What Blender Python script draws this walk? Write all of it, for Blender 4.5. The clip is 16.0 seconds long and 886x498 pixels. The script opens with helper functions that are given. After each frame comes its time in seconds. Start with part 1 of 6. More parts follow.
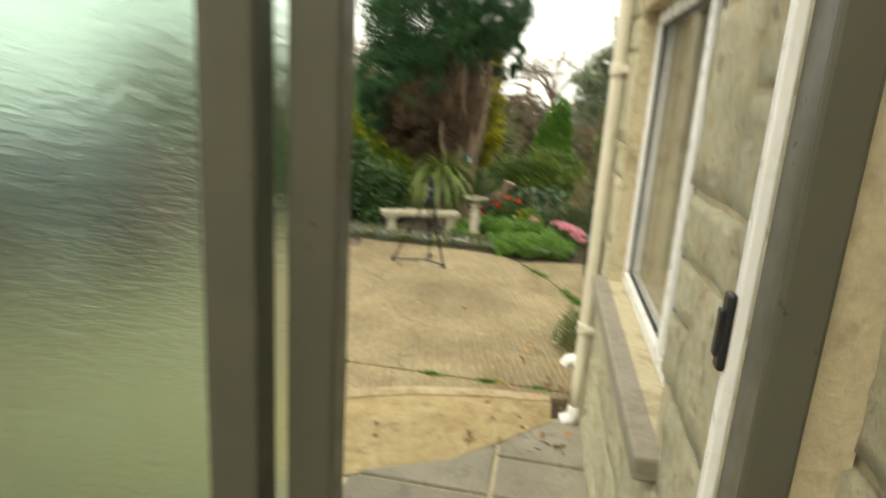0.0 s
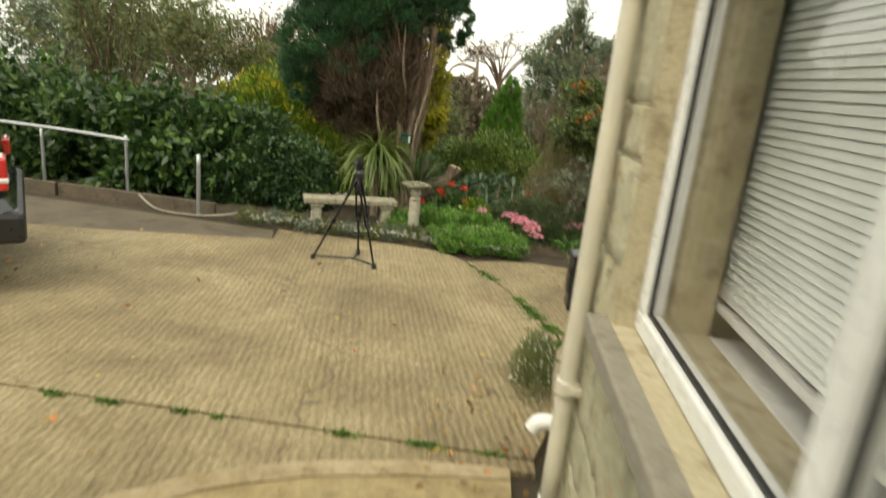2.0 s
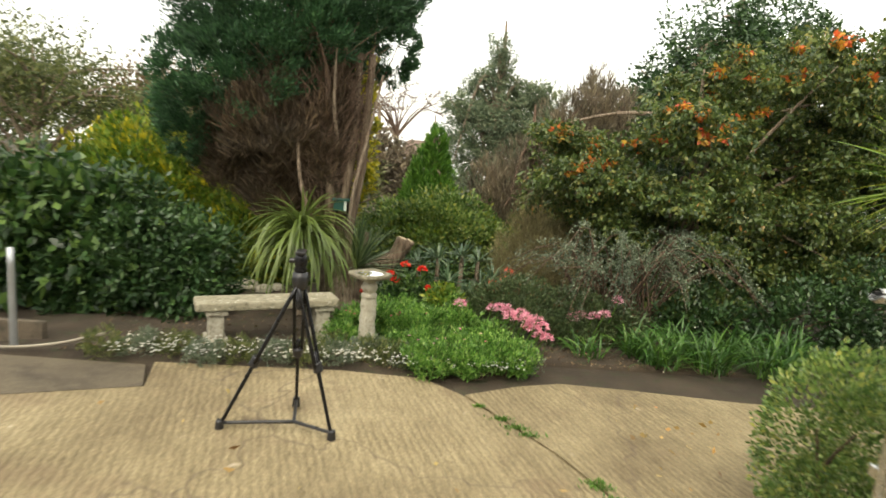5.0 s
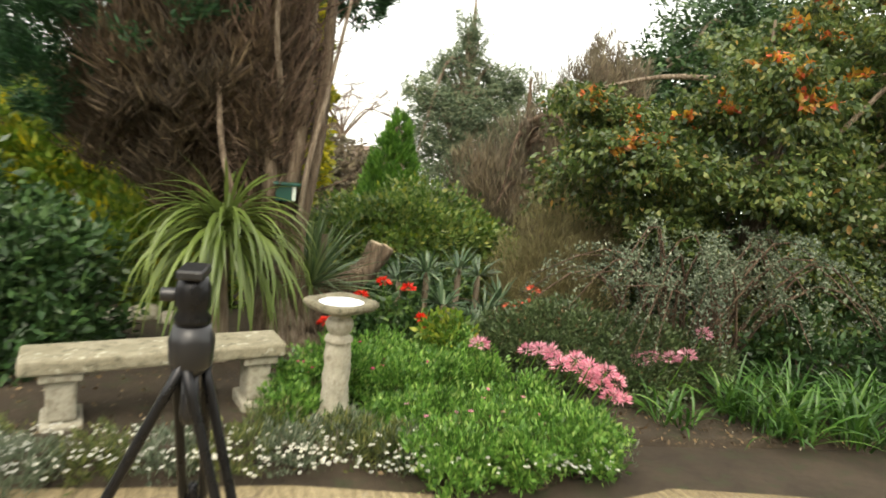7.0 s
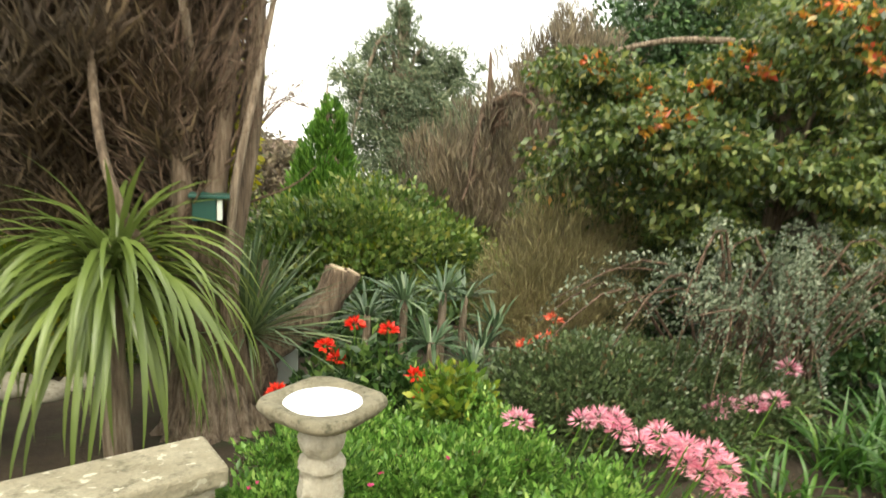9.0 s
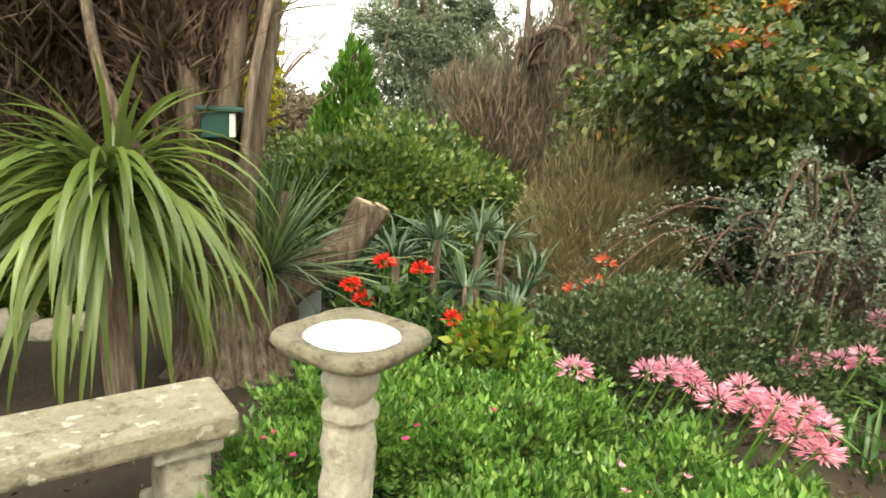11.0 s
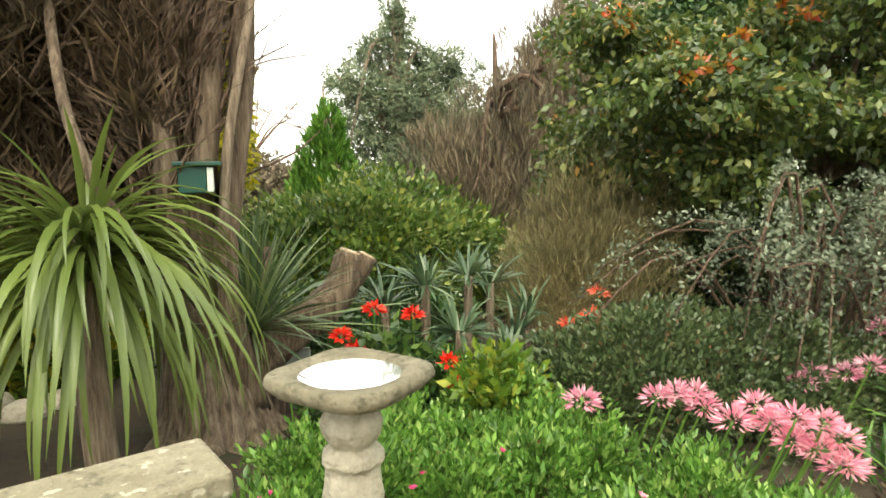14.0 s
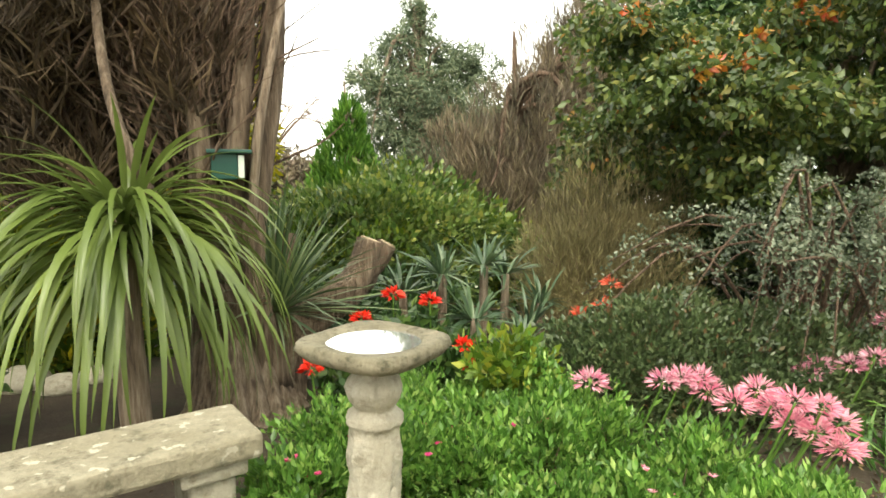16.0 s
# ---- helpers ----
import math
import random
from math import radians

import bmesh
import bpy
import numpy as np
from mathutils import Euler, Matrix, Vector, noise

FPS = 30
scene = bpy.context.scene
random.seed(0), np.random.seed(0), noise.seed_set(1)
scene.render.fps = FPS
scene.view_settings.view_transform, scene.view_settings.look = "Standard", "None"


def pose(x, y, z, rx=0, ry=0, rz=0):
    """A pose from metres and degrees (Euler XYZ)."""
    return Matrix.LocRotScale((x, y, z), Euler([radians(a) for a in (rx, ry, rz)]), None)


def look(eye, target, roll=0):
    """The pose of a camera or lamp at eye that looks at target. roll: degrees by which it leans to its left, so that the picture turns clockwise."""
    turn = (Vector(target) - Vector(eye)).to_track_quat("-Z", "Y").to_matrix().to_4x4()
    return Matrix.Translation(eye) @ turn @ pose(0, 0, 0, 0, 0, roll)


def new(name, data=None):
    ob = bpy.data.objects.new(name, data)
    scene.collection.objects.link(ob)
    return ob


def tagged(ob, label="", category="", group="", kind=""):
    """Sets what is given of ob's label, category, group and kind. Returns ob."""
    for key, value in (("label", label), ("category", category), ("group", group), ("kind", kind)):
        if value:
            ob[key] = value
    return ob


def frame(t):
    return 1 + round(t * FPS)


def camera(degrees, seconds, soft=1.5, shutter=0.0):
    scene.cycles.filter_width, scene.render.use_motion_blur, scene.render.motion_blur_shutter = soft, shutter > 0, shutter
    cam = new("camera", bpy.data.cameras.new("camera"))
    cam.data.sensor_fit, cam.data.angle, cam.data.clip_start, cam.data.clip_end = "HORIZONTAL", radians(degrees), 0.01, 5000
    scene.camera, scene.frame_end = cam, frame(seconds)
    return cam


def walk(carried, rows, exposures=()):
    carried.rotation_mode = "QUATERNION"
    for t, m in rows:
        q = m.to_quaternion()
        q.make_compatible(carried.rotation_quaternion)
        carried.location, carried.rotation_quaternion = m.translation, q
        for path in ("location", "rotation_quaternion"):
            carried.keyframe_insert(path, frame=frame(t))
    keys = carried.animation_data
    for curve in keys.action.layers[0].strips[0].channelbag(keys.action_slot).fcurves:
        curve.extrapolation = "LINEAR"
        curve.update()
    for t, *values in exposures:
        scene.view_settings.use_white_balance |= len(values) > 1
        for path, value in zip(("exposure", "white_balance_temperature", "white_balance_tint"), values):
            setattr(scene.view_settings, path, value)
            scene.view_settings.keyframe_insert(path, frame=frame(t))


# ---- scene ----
cam = camera(70.9, 16.0, soft=1.6, shutter=0.7)
PATH = [
    (0, 0.654, 0.381, 1.854, 75.54, -3.64, 9.70),
    (0.5, 0.631, 0.656, 1.824, 71.51, -4.00, 2.60),
    (1, 0.660, 0.993, 1.824, 71.41, -4.78, 2.47),
    (1.5, 0.670, 1.274, 1.775, 71.60, -3.58, 3.55),
    (2, 0.578, 1.598, 1.672, 74.52, -5.72, 4.86),
    (2.4, 0.489, 1.962, 1.604, 77.50, -5.70, 5.64),
    (2.5, 0.463, 2.014, 1.588, 76.14, -6.12, 6.64),
    (3, 0.302, 2.446, 1.624, 76.86, -5.33, 3.98),
    (3.5, 0.138, 2.771, 1.635, 76.61, -4.47, 0.14),
    (4, 0.051, 3.167, 1.526, 84.65, -1.74, 2.68),
    (4.2, 0.005, 3.310, 1.535, 81.60, -3.20, 2.00),
    (4.5, -0.066, 3.557, 1.551, 80.45, -3.82, -0.06),
    (4.7, -0.138, 3.721, 1.543, 80.01, -4.32, -3.19),
    (7, -0.368, 6.037, 1.138, 81.37, -5.45, -10.81),
    (7.5, -0.455, 6.438, 1.119, 81.92, -2.76, -18.11),
    (8, -0.498, 6.771, 1.136, 81.93, -4.65, -17.91),
    (8.5, -0.464, 7.024, 1.147, 82.65, -5.01, -17.85),
    (9, -0.473, 7.288, 1.111, 81.00, -3.36, -18.31),
    (9.5, -0.459, 7.468, 1.031, 78.61, -3.15, -19.38),
    (11.8, -0.439, 7.630, 0.904, 75.70, -4.81, -14.17),
    (12, -0.440, 7.625, 0.901, 73.33, -6.71, -14.98),
    (12.5, -0.437, 7.626, 0.893, 72.07, -5.77, -17.44),
    (13, -0.435, 7.646, 0.885, 73.44, -5.98, -17.94),
    (13.5, -0.437, 7.675, 0.865, 75.31, -2.13, -17.97),
    (14, -0.453, 7.672, 0.835, 82.60, 0.17, -18.59),
    (14.5, -0.466, 7.638, 0.812, 78.05, 0.15, -19.52),
    (15, -0.484, 7.593, 0.804, 77.35, -1.39, -18.11),
    (15.5, -0.495, 7.568, 0.806, 81.11, -0.48, -17.57),
    (16, -0.492, 7.564, 0.809, 82.36, -0.69, -16.94),
]
walk(cam, [(t, pose(*row)) for t, *row in PATH], exposures=((0, 0.35, 7200, 2), (1, 0.25, 7200, 2), (2, 0.12, 7200, 2), (3, 0.12, 7150, 3), (4, 0.08, 7000, 6), (4.7, 0.3, 7000, 6), (7, 0.6, 7000, 6), (9, 0.95, 7000, 5), (12.5, 1.05, 7050, 4), (16, 1.0, 7000, 4)))

# world and sun: a bright overcast sky
world = bpy.data.worlds.new("overcast_sky")
scene.world = world
world.use_nodes = True
wn, wl = world.node_tree.nodes, world.node_tree.links
wn.clear()
sky = wn.new("ShaderNodeTexSky")
sky.sky_type, sky.sun_disc = "NISHITA", False
sky.sun_elevation, sky.sun_rotation = radians(48), radians(200)
sky.dust_density, sky.air_density = 6.0, 1.0
bg_sky = wn.new("ShaderNodeBackground")
bg_sky.inputs["Strength"].default_value = 0.06
wl.new(sky.outputs["Color"], bg_sky.inputs["Color"])
bg_cloud = wn.new("ShaderNodeBackground")
bg_cloud.inputs["Color"].default_value = (1.0, 0.985, 0.955, 1)
bg_cloud.inputs["Strength"].default_value = 1.3
add_bg = wn.new("ShaderNodeAddShader")
wl.new(bg_sky.outputs[0], add_bg.inputs[0])
wl.new(bg_cloud.outputs[0], add_bg.inputs[1])
wout = wn.new("ShaderNodeOutputWorld")
wl.new(add_bg.outputs[0], wout.inputs["Surface"])
sun = new("sun", bpy.data.lights.new("sun", "SUN"))
sun.data.energy, sun.data.angle, sun.data.color = 1.3, radians(25), (1.0, 0.95, 0.86)
sun.matrix_world = look((-4, -3, 12), (-1.5, 4, 0))


# ---- materials ----
def srgb(h):
    v = [int(h[i:i + 2], 16) / 255 for i in (0, 2, 4)]
    return tuple(c / 12.92 if c < 0.04045 else ((c + 0.055) / 1.055) ** 2.4 for c in v) + (1,)


def ramp(nt, fac, stops):
    r = nt.nodes.new("ShaderNodeValToRGB")
    el = r.color_ramp.elements
    while len(el) < len(stops):
        el.new(0.5)
    for e, (p, c) in zip(el, stops):
        e.position, e.color = p, c if len(c) == 4 else (*c, 1)
    nt.links.new(fac, r.inputs["Fac"])
    return r.outputs["Color"]


def noise_tex(nt, coord, scale, detail=6, rough=0.6):
    n = nt.nodes.new("ShaderNodeTexNoise")
    n.inputs["Scale"].default_value, n.inputs["Detail"].default_value, n.inputs["Roughness"].default_value = scale, detail, rough
    nt.links.new(coord, n.inputs["Vector"])
    return n.outputs["Fac"]


def mixc(nt, fac, a, b, blend="MIX"):
    m = nt.nodes.new("ShaderNodeMix")
    m.data_type, m.blend_type = "RGBA", blend
    for value, socket in ((fac, m.inputs[0]), (a, m.inputs[6]), (b, m.inputs[7])):
        if isinstance(value, (int, float)):
            socket.default_value = value
        elif isinstance(value, tuple):
            socket.default_value = value if len(value) == 4 else (*value, 1)
        else:
            nt.links.new(value, socket)
    return m.outputs[2]


def base(name):
    m = bpy.data.materials.new(name)
    m.use_nodes = True
    nt = m.node_tree
    bsdf = nt.nodes["Principled BSDF"]
    geo = nt.nodes.new("ShaderNodeNewGeometry")
    return m, nt, bsdf, geo


def bump(nt, bsdf, height, strength, distance):
    b = nt.nodes.new("ShaderNodeBump")
    b.inputs["Strength"].default_value, b.inputs["Distance"].default_value = strength, distance
    nt.links.new(height, b.inputs["Height"])
    nt.links.new(b.outputs["Normal"], bsdf.inputs["Normal"])


def surface(name, c1, c2, stain=None, big=1.5, fine=30, rough=0.85, relief=0.5, depth=0.01, metal=0.0, vary=0.0, spots=None):
    """A mottled surface: two colours at a coarse and a fine scale, stains, fine relief."""
    m, nt, bsdf, geo = base(name)
    pos = geo.outputs["Position"]
    col = ramp(nt, noise_tex(nt, pos, big), ((0.32, c1), (0.68, c2)))
    f = noise_tex(nt, pos, fine, 8, 0.7)
    col = mixc(nt, 0.55, col, ramp(nt, f, ((0.3, (0.45, 0.45, 0.45)), (0.7, (1.0, 1.0, 1.0)))), "MULTIPLY")
    if stain:
        k = ramp(nt, noise_tex(nt, pos, big * 2.7, 10, 0.65), ((0.52, (0, 0, 0)), (0.68, (1, 1, 1))))
        col = mixc(nt, k, col, stain)
    if spots:
        k = ramp(nt, noise_tex(nt, pos, fine * 0.6, 3, 0.5), ((0.62, (0, 0, 0)), (0.68, (1, 1, 1))))
        col = mixc(nt, k, col, spots)
    if vary:
        info = nt.nodes.new("ShaderNodeObjectInfo")
        col = mixc(nt, vary, col, ramp(nt, info.outputs["Random"], ((0.0, (0.45, 0.42, 0.38)), (1.0, (1.25, 1.2, 1.1)))), "MULTIPLY")
    nt.links.new(col, bsdf.inputs["Base Color"])
    bsdf.inputs["Roughness"].default_value, bsdf.inputs["Metallic"].default_value = rough, metal
    bump(nt, bsdf, f, relief, depth)
    return m


def plain(name, c, rough=0.4, metal=0.0, coat=0.0):
    m, nt, bsdf, geo = base(name)
    f = noise_tex(nt, geo.outputs["Position"], 6)
    nt.links.new(mixc(nt, 0.3, c, ramp(nt, f, ((0.3, (0.6, 0.6, 0.6)), (0.7, (1, 1, 1)))), "MULTIPLY"), bsdf.inputs["Base Color"])
    nt.links.new(ramp(nt, noise_tex(nt, geo.outputs["Position"], 25), ((0.3, (rough * 0.7,) * 3), (0.7, (min(rough * 1.3, 1),) * 3))), bsdf.inputs["Roughness"])
    bsdf.inputs["Metallic"].default_value, bsdf.inputs["Coat Weight"].default_value = metal, coat
    return m


def leaf(name, stops, rough=0.45, through_light=0.3, patch=0.8):
    """Foliage: each leaf takes its own tint, with larger patches over the plant."""
    m, nt, bsdf, geo = base(name)
    col = ramp(nt, geo.outputs["Random Per Island"], stops)
    n = noise_tex(nt, geo.outputs["Position"], patch * 2.2, 3)
    col = mixc(nt, 0.7, col, ramp(nt, n, ((0.35, (0.5, 0.55, 0.5)), (0.65, (1.25, 1.2, 1.05)))), "MULTIPLY")
    nt.links.new(col, bsdf.inputs["Base Color"])
    bsdf.inputs["Roughness"].default_value = rough
    tr = nt.nodes.new("ShaderNodeBsdfTranslucent")
    nt.links.new(col, tr.inputs["Color"])
    mx = nt.nodes.new("ShaderNodeMixShader")
    mx.inputs[0].default_value = through_light
    nt.links.new(bsdf.outputs[0], mx.inputs[1])
    nt.links.new(tr.outputs[0], mx.inputs[2])
    nt.links.new(mx.outputs[0], nt.nodes["Material Output"].inputs["Surface"])
    return m


def glass(name, rough=0.0, tint=(1, 1, 1, 1), ripple=0.0, mirror=None):
    m, nt, bsdf, geo = base(name)
    g = nt.nodes.new("ShaderNodeBsdfGlossy")
    g.inputs["Roughness"].default_value = max(rough * 0.6, 0.01)
    t = nt.nodes.new("ShaderNodeBsdfRefraction" if rough else "ShaderNodeBsdfTransparent")
    t.inputs["Color"].default_value = tint
    if rough:
        t.inputs["Roughness"].default_value, t.inputs["IOR"].default_value = rough, 1.08
    lw = nt.nodes.new("ShaderNodeLayerWeight")
    lw.inputs["Blend"].default_value = 0.5
    pw = nt.nodes.new("ShaderNodeMath")
    pw.operation, pw.inputs[1].default_value = "POWER", 5.0
    nt.links.new(lw.outputs["Facing"], pw.inputs[0])
    fr = nt.nodes.new("ShaderNodeMath")
    fr.operation, fr.inputs[1].default_value, fr.inputs[2].default_value = "MULTIPLY_ADD", 0.75, 0.04
    nt.links.new(pw.outputs[0], fr.inputs[0])
    mx = nt.nodes.new("ShaderNodeMixShader")
    nt.links.new(fr.outputs[0], mx.inputs[0])
    nt.links.new(t.outputs[0], mx.inputs[1])
    nt.links.new(g.outputs[0], mx.inputs[2])
    nt.links.new(mx.outputs[0], nt.nodes["Material Output"].inputs["Surface"])
    if ripple:
        b = nt.nodes.new("ShaderNodeBump")
        b.inputs["Strength"].default_value, b.inputs["Distance"].default_value = ripple, 0.01
        mp = nt.nodes.new("ShaderNodeMapping")
        mp.inputs["Scale"].default_value = (1, 1, 3)
        nt.links.new(geo.outputs["Position"], mp.inputs["Vector"])
        nt.links.new(noise_tex(nt, mp.outputs["Vector"], 28, 4), b.inputs["Height"])
        for node in (g, t):
            nt.links.new(b.outputs["Normal"], node.inputs["Normal"])
    return m


def concrete_drive():
    m, nt, bsdf, geo = base("brushed_concrete")
    pos = geo.outputs["Position"]
    col = ramp(nt, noise_tex(nt, pos, 0.9, 8), ((0.3, (0.18, 0.137, 0.074)), (0.5, (0.285, 0.23, 0.128)), (0.72, (0.40, 0.33, 0.195))))
    mp = nt.nodes.new("ShaderNodeMapping")
    mp.inputs["Rotation"].default_value = (0, 0, radians(12))
    mp.inputs["Scale"].default_value = (9, 2.2, 1)
    nt.links.new(pos, mp.inputs["Vector"])
    ridge = noise_tex(nt, mp.outputs["Vector"], 3.0, 6, 0.65)
    fine = noise_tex(nt, pos, 55, 6, 0.7)
    col = mixc(nt, 0.75, col, ramp(nt, ridge, ((0.3, (0.62, 0.60, 0.56)), (0.65, (1.1, 1.1, 1.1)))), "MULTIPLY")
    col = mixc(nt, 0.6, col, ramp(nt, fine, ((0.3, (0.36, 0.34, 0.31)), (0.65, (1.22, 1.22, 1.22)))), "MULTIPLY")
    turn = nt.nodes.new("ShaderNodeMapping")
    turn.inputs["Rotation"].default_value = (0, 0, radians(-11))
    nt.links.new(pos, turn.inputs["Vector"])
    rake = nt.nodes.new("ShaderNodeTexWave")
    rake.bands_direction = "X"
    for key, val in (("Scale", 7.0), ("Distortion", 4.5), ("Detail", 4.0), ("Detail Scale", 2.2), ("Detail Roughness", 0.6)):
        rake.inputs[key].default_value = val
    nt.links.new(turn.outputs["Vector"], rake.inputs["Vector"])
    groove = rake.outputs["Fac"]
    wear = ramp(nt, noise_tex(nt, pos, 1.3, 5), ((0.38, (0.03, 0.03, 0.03)), (0.62, (0.45, 0.45, 0.45))))
    col = mixc(nt, wear, col, ramp(nt, groove, ((0.05, (0.50, 0.46, 0.40)), (0.45, (1.08, 1.08, 1.08)))), "MULTIPLY")
    cr = nt.nodes.new("ShaderNodeTexVoronoi")
    cr.feature = "DISTANCE_TO_EDGE"
    cr.inputs["Scale"].default_value = 0.55
    wv = nt.nodes.new("ShaderNodeVectorMath")
    wv.operation = "MULTIPLY_ADD"
    wn_ = nt.nodes.new("ShaderNodeTexNoise")
    wn_.inputs["Scale"].default_value = 3.0
    nt.links.new(pos, wn_.inputs["Vector"])
    nt.links.new(wn_.outputs["Color"], wv.inputs[0])
    wv.inputs[1].default_value = (0.5, 0.5, 0.5)
    nt.links.new(pos, wv.inputs[2])
    nt.links.new(wv.outputs["Vector"], cr.inputs["Vector"])
    crack = ramp(nt, cr.outputs["Distance"], ((0.0, (0.75, 0.75, 0.75)), (0.006, (0, 0, 0))))
    col = mixc(nt, crack, col, (0.11, 0.08, 0.05))
    dirt = ramp(nt, noise_tex(nt, pos, 1.7, 9, 0.7), ((0.55, (0, 0, 0)), (0.72, (0.8, 0.8, 0.8))))
    col = mixc(nt, dirt, col, (0.16, 0.11, 0.062))
    worn = ramp(nt, noise_tex(nt, pos, 5.5, 5, 0.6), ((0.68, (0, 0, 0)), (0.75, (0.7, 0.7, 0.7))))
    col = mixc(nt, worn, col, (0.56, 0.48, 0.36))
    nt.links.new(col, bsdf.inputs["Base Color"])
    bsdf.inputs["Roughness"].default_value = 0.9
    tall = nt.nodes.new("ShaderNodeMath")
    tall.operation = "ADD"
    nt.links.new(ridge, tall.inputs[0])
    nt.links.new(groove, tall.inputs[1])
    bump(nt, bsdf, tall.outputs[0], 0.7, 0.010)
    return m


M_DRIVE = concrete_drive()
M_APRON = surface("sandy_concrete", (0.36, 0.265, 0.12), (0.52, 0.415, 0.22), (0.23, 0.165, 0.085), 3.5, 22, 0.9, 1.0, 0.03)
M_APRON_EDGE = surface("worn_mortar_edge", (0.36, 0.27, 0.14), (0.50, 0.41, 0.26), (0.22, 0.15, 0.08), 4, 30, 0.9, 0.9, 0.02)
M_STRIP = surface("old_stained_concrete", (0.09, 0.07, 0.045), (0.16, 0.13, 0.082), (0.055, 0.043, 0.028), 1.2, 35, 0.8, 0.6, 0.01)
M_SLAB = surface("grey_paving", (0.20, 0.185, 0.145), (0.30, 0.275, 0.22), (0.12, 0.11, 0.085), 2.5, 45, 0.85, 0.4, 0.008, vary=0.35)
M_PATIO = surface("patio_stone", (0.34, 0.28, 0.19), (0.47, 0.40, 0.28), (0.22, 0.19, 0.12), 3, 40, 0.85, 0.4, 0.008, vary=0.3)
M_SOIL = surface("garden_soil", (0.04, 0.028, 0.016), (0.085, 0.062, 0.038), (0.045, 0.05, 0.02), 2.6, 38, 0.95, 0.9, 0.03)
M_STONE = surface("limestone", (0.74, 0.70, 0.47), (0.85, 0.81, 0.60), (0.60, 0.49, 0.27), 4, 26, 0.88, 1.0, 0.05, vary=0.15, spots=(0.46, 0.41, 0.26))
M_MORTAR = surface("mortar", (0.50, 0.43, 0.28), (0.60, 0.53, 0.36), (0.30, 0.24, 0.15), 4, 50, 0.95, 0.6)
M_SILL = surface("grey_stone_sill", (0.26, 0.235, 0.185), (0.34, 0.31, 0.25), (0.18, 0.16, 0.12), 4, 50, 0.8, 0.3, 0.005)
M_RENDER = surface("pale_plaster", (0.55, 0.50, 0.38), (0.62, 0.58, 0.46), None, 2, 40, 0.9, 0.2)
M_UPVC = plain("white_plastic", (0.80, 0.80, 0.78, 1), 0.3)
M_SEAL = plain("black_rubber", (0.02, 0.02, 0.02, 1), 0.6)
M_PAINT = plain("olive_grey_paint", (0.085, 0.083, 0.062, 1), 0.38)
M_PIPE = plain("cream_pipe", (0.62, 0.58, 0.47, 1), 0.35)
M_BLACK = plain("black_plastic", (0.018, 0.018, 0.02, 1), 0.35)
M_DARKMETAL = plain("black_metal", (0.02, 0.02, 0.022, 1), 0.3, 0.6)
M_STEEL = plain("brushed_steel", (0.62, 0.62, 0.60, 1), 0.28, 1.0)
M_GALV = plain("galvanised_steel", (0.42, 0.44, 0.45, 1), 0.45, 0.8)
M_CAR = plain("black_car_paint", (0.012, 0.013, 0.016, 1), 0.18, 0.0, 1.0)
M_CARGLASS = plain("dark_car_glass", (0.02, 0.025, 0.028, 1), 0.05, 0.0, 1.0)
M_RED_LENS = plain("red_lens", (0.55, 0.02, 0.02, 1), 0.12, 0.0, 1.0)
M_CLEAR_LENS = plain("clear_lens", (0.75, 0.73, 0.72, 1), 0.1, 0.0, 1.0)
M_TYRE = plain("tyre_rubber", (0.02, 0.02, 0.02, 1), 0.8)
M_GLASS = glass("clear_glass")
M_RAILGLASS = glass("grey_glass", 0.0, (0.62, 0.68, 0.66, 1))
M_FROST = glass("rippled_glass", 0.33, (0.86, 0.93, 0.90, 1), 0.9)
M_BLIND = plain("white_slats", (0.74, 0.76, 0.72, 1), 0.4)
M_CONC = surface("lichen_concrete", (0.30, 0.27, 0.18), (0.41, 0.375, 0.27), (0.14, 0.13, 0.085), 7, 45, 0.9, 1.0, 0.016, spots=(0.52, 0.49, 0.38))
M_BATH = surface("cast_stone", (0.42, 0.39, 0.30), (0.52, 0.49, 0.39), (0.22, 0.20, 0.14), 9, 60, 0.88, 0.8, 0.012)
M_BOWL = surface("mossy_stone", (0.20, 0.18, 0.115), (0.32, 0.29, 0.20), (0.09, 0.085, 0.05), 14, 70, 0.9, 1.0, 0.015)
M_WATER = plain("still_water", (0.30, 0.31, 0.29, 1), 0.03, 0.0, 1.0)
M_WATER.node_tree.nodes["Principled BSDF"].inputs["Metallic"].default_value = 0.85
M_WATER.node_tree.nodes["Principled BSDF"].inputs["Base Color"].default_value = (0.9, 0.9, 0.9, 1)
for link in [k for k in M_WATER.node_tree.links if k.to_socket.name == "Base Color"]:
    M_WATER.node_tree.links.remove(link)


def bark(name, c1, c2, c3):
    m, nt, bsdf, geo = base(name)
    mp = nt.nodes.new("ShaderNodeMapping")
    mp.inputs["Scale"].default_value = (9, 9, 0.9)
    nt.links.new(geo.outputs["Position"], mp.inputs["Vector"])
    f = noise_tex(nt, mp.outputs["Vector"], 5, 8, 0.65)
    nt.links.new(ramp(nt, f, ((0.32, c1), (0.5, c2), (0.68, c3))), bsdf.inputs["Base Color"])
    bsdf.inputs["Roughness"].default_value = 0.92
    bump(nt, bsdf, f, 1.0, 0.04)
    return m


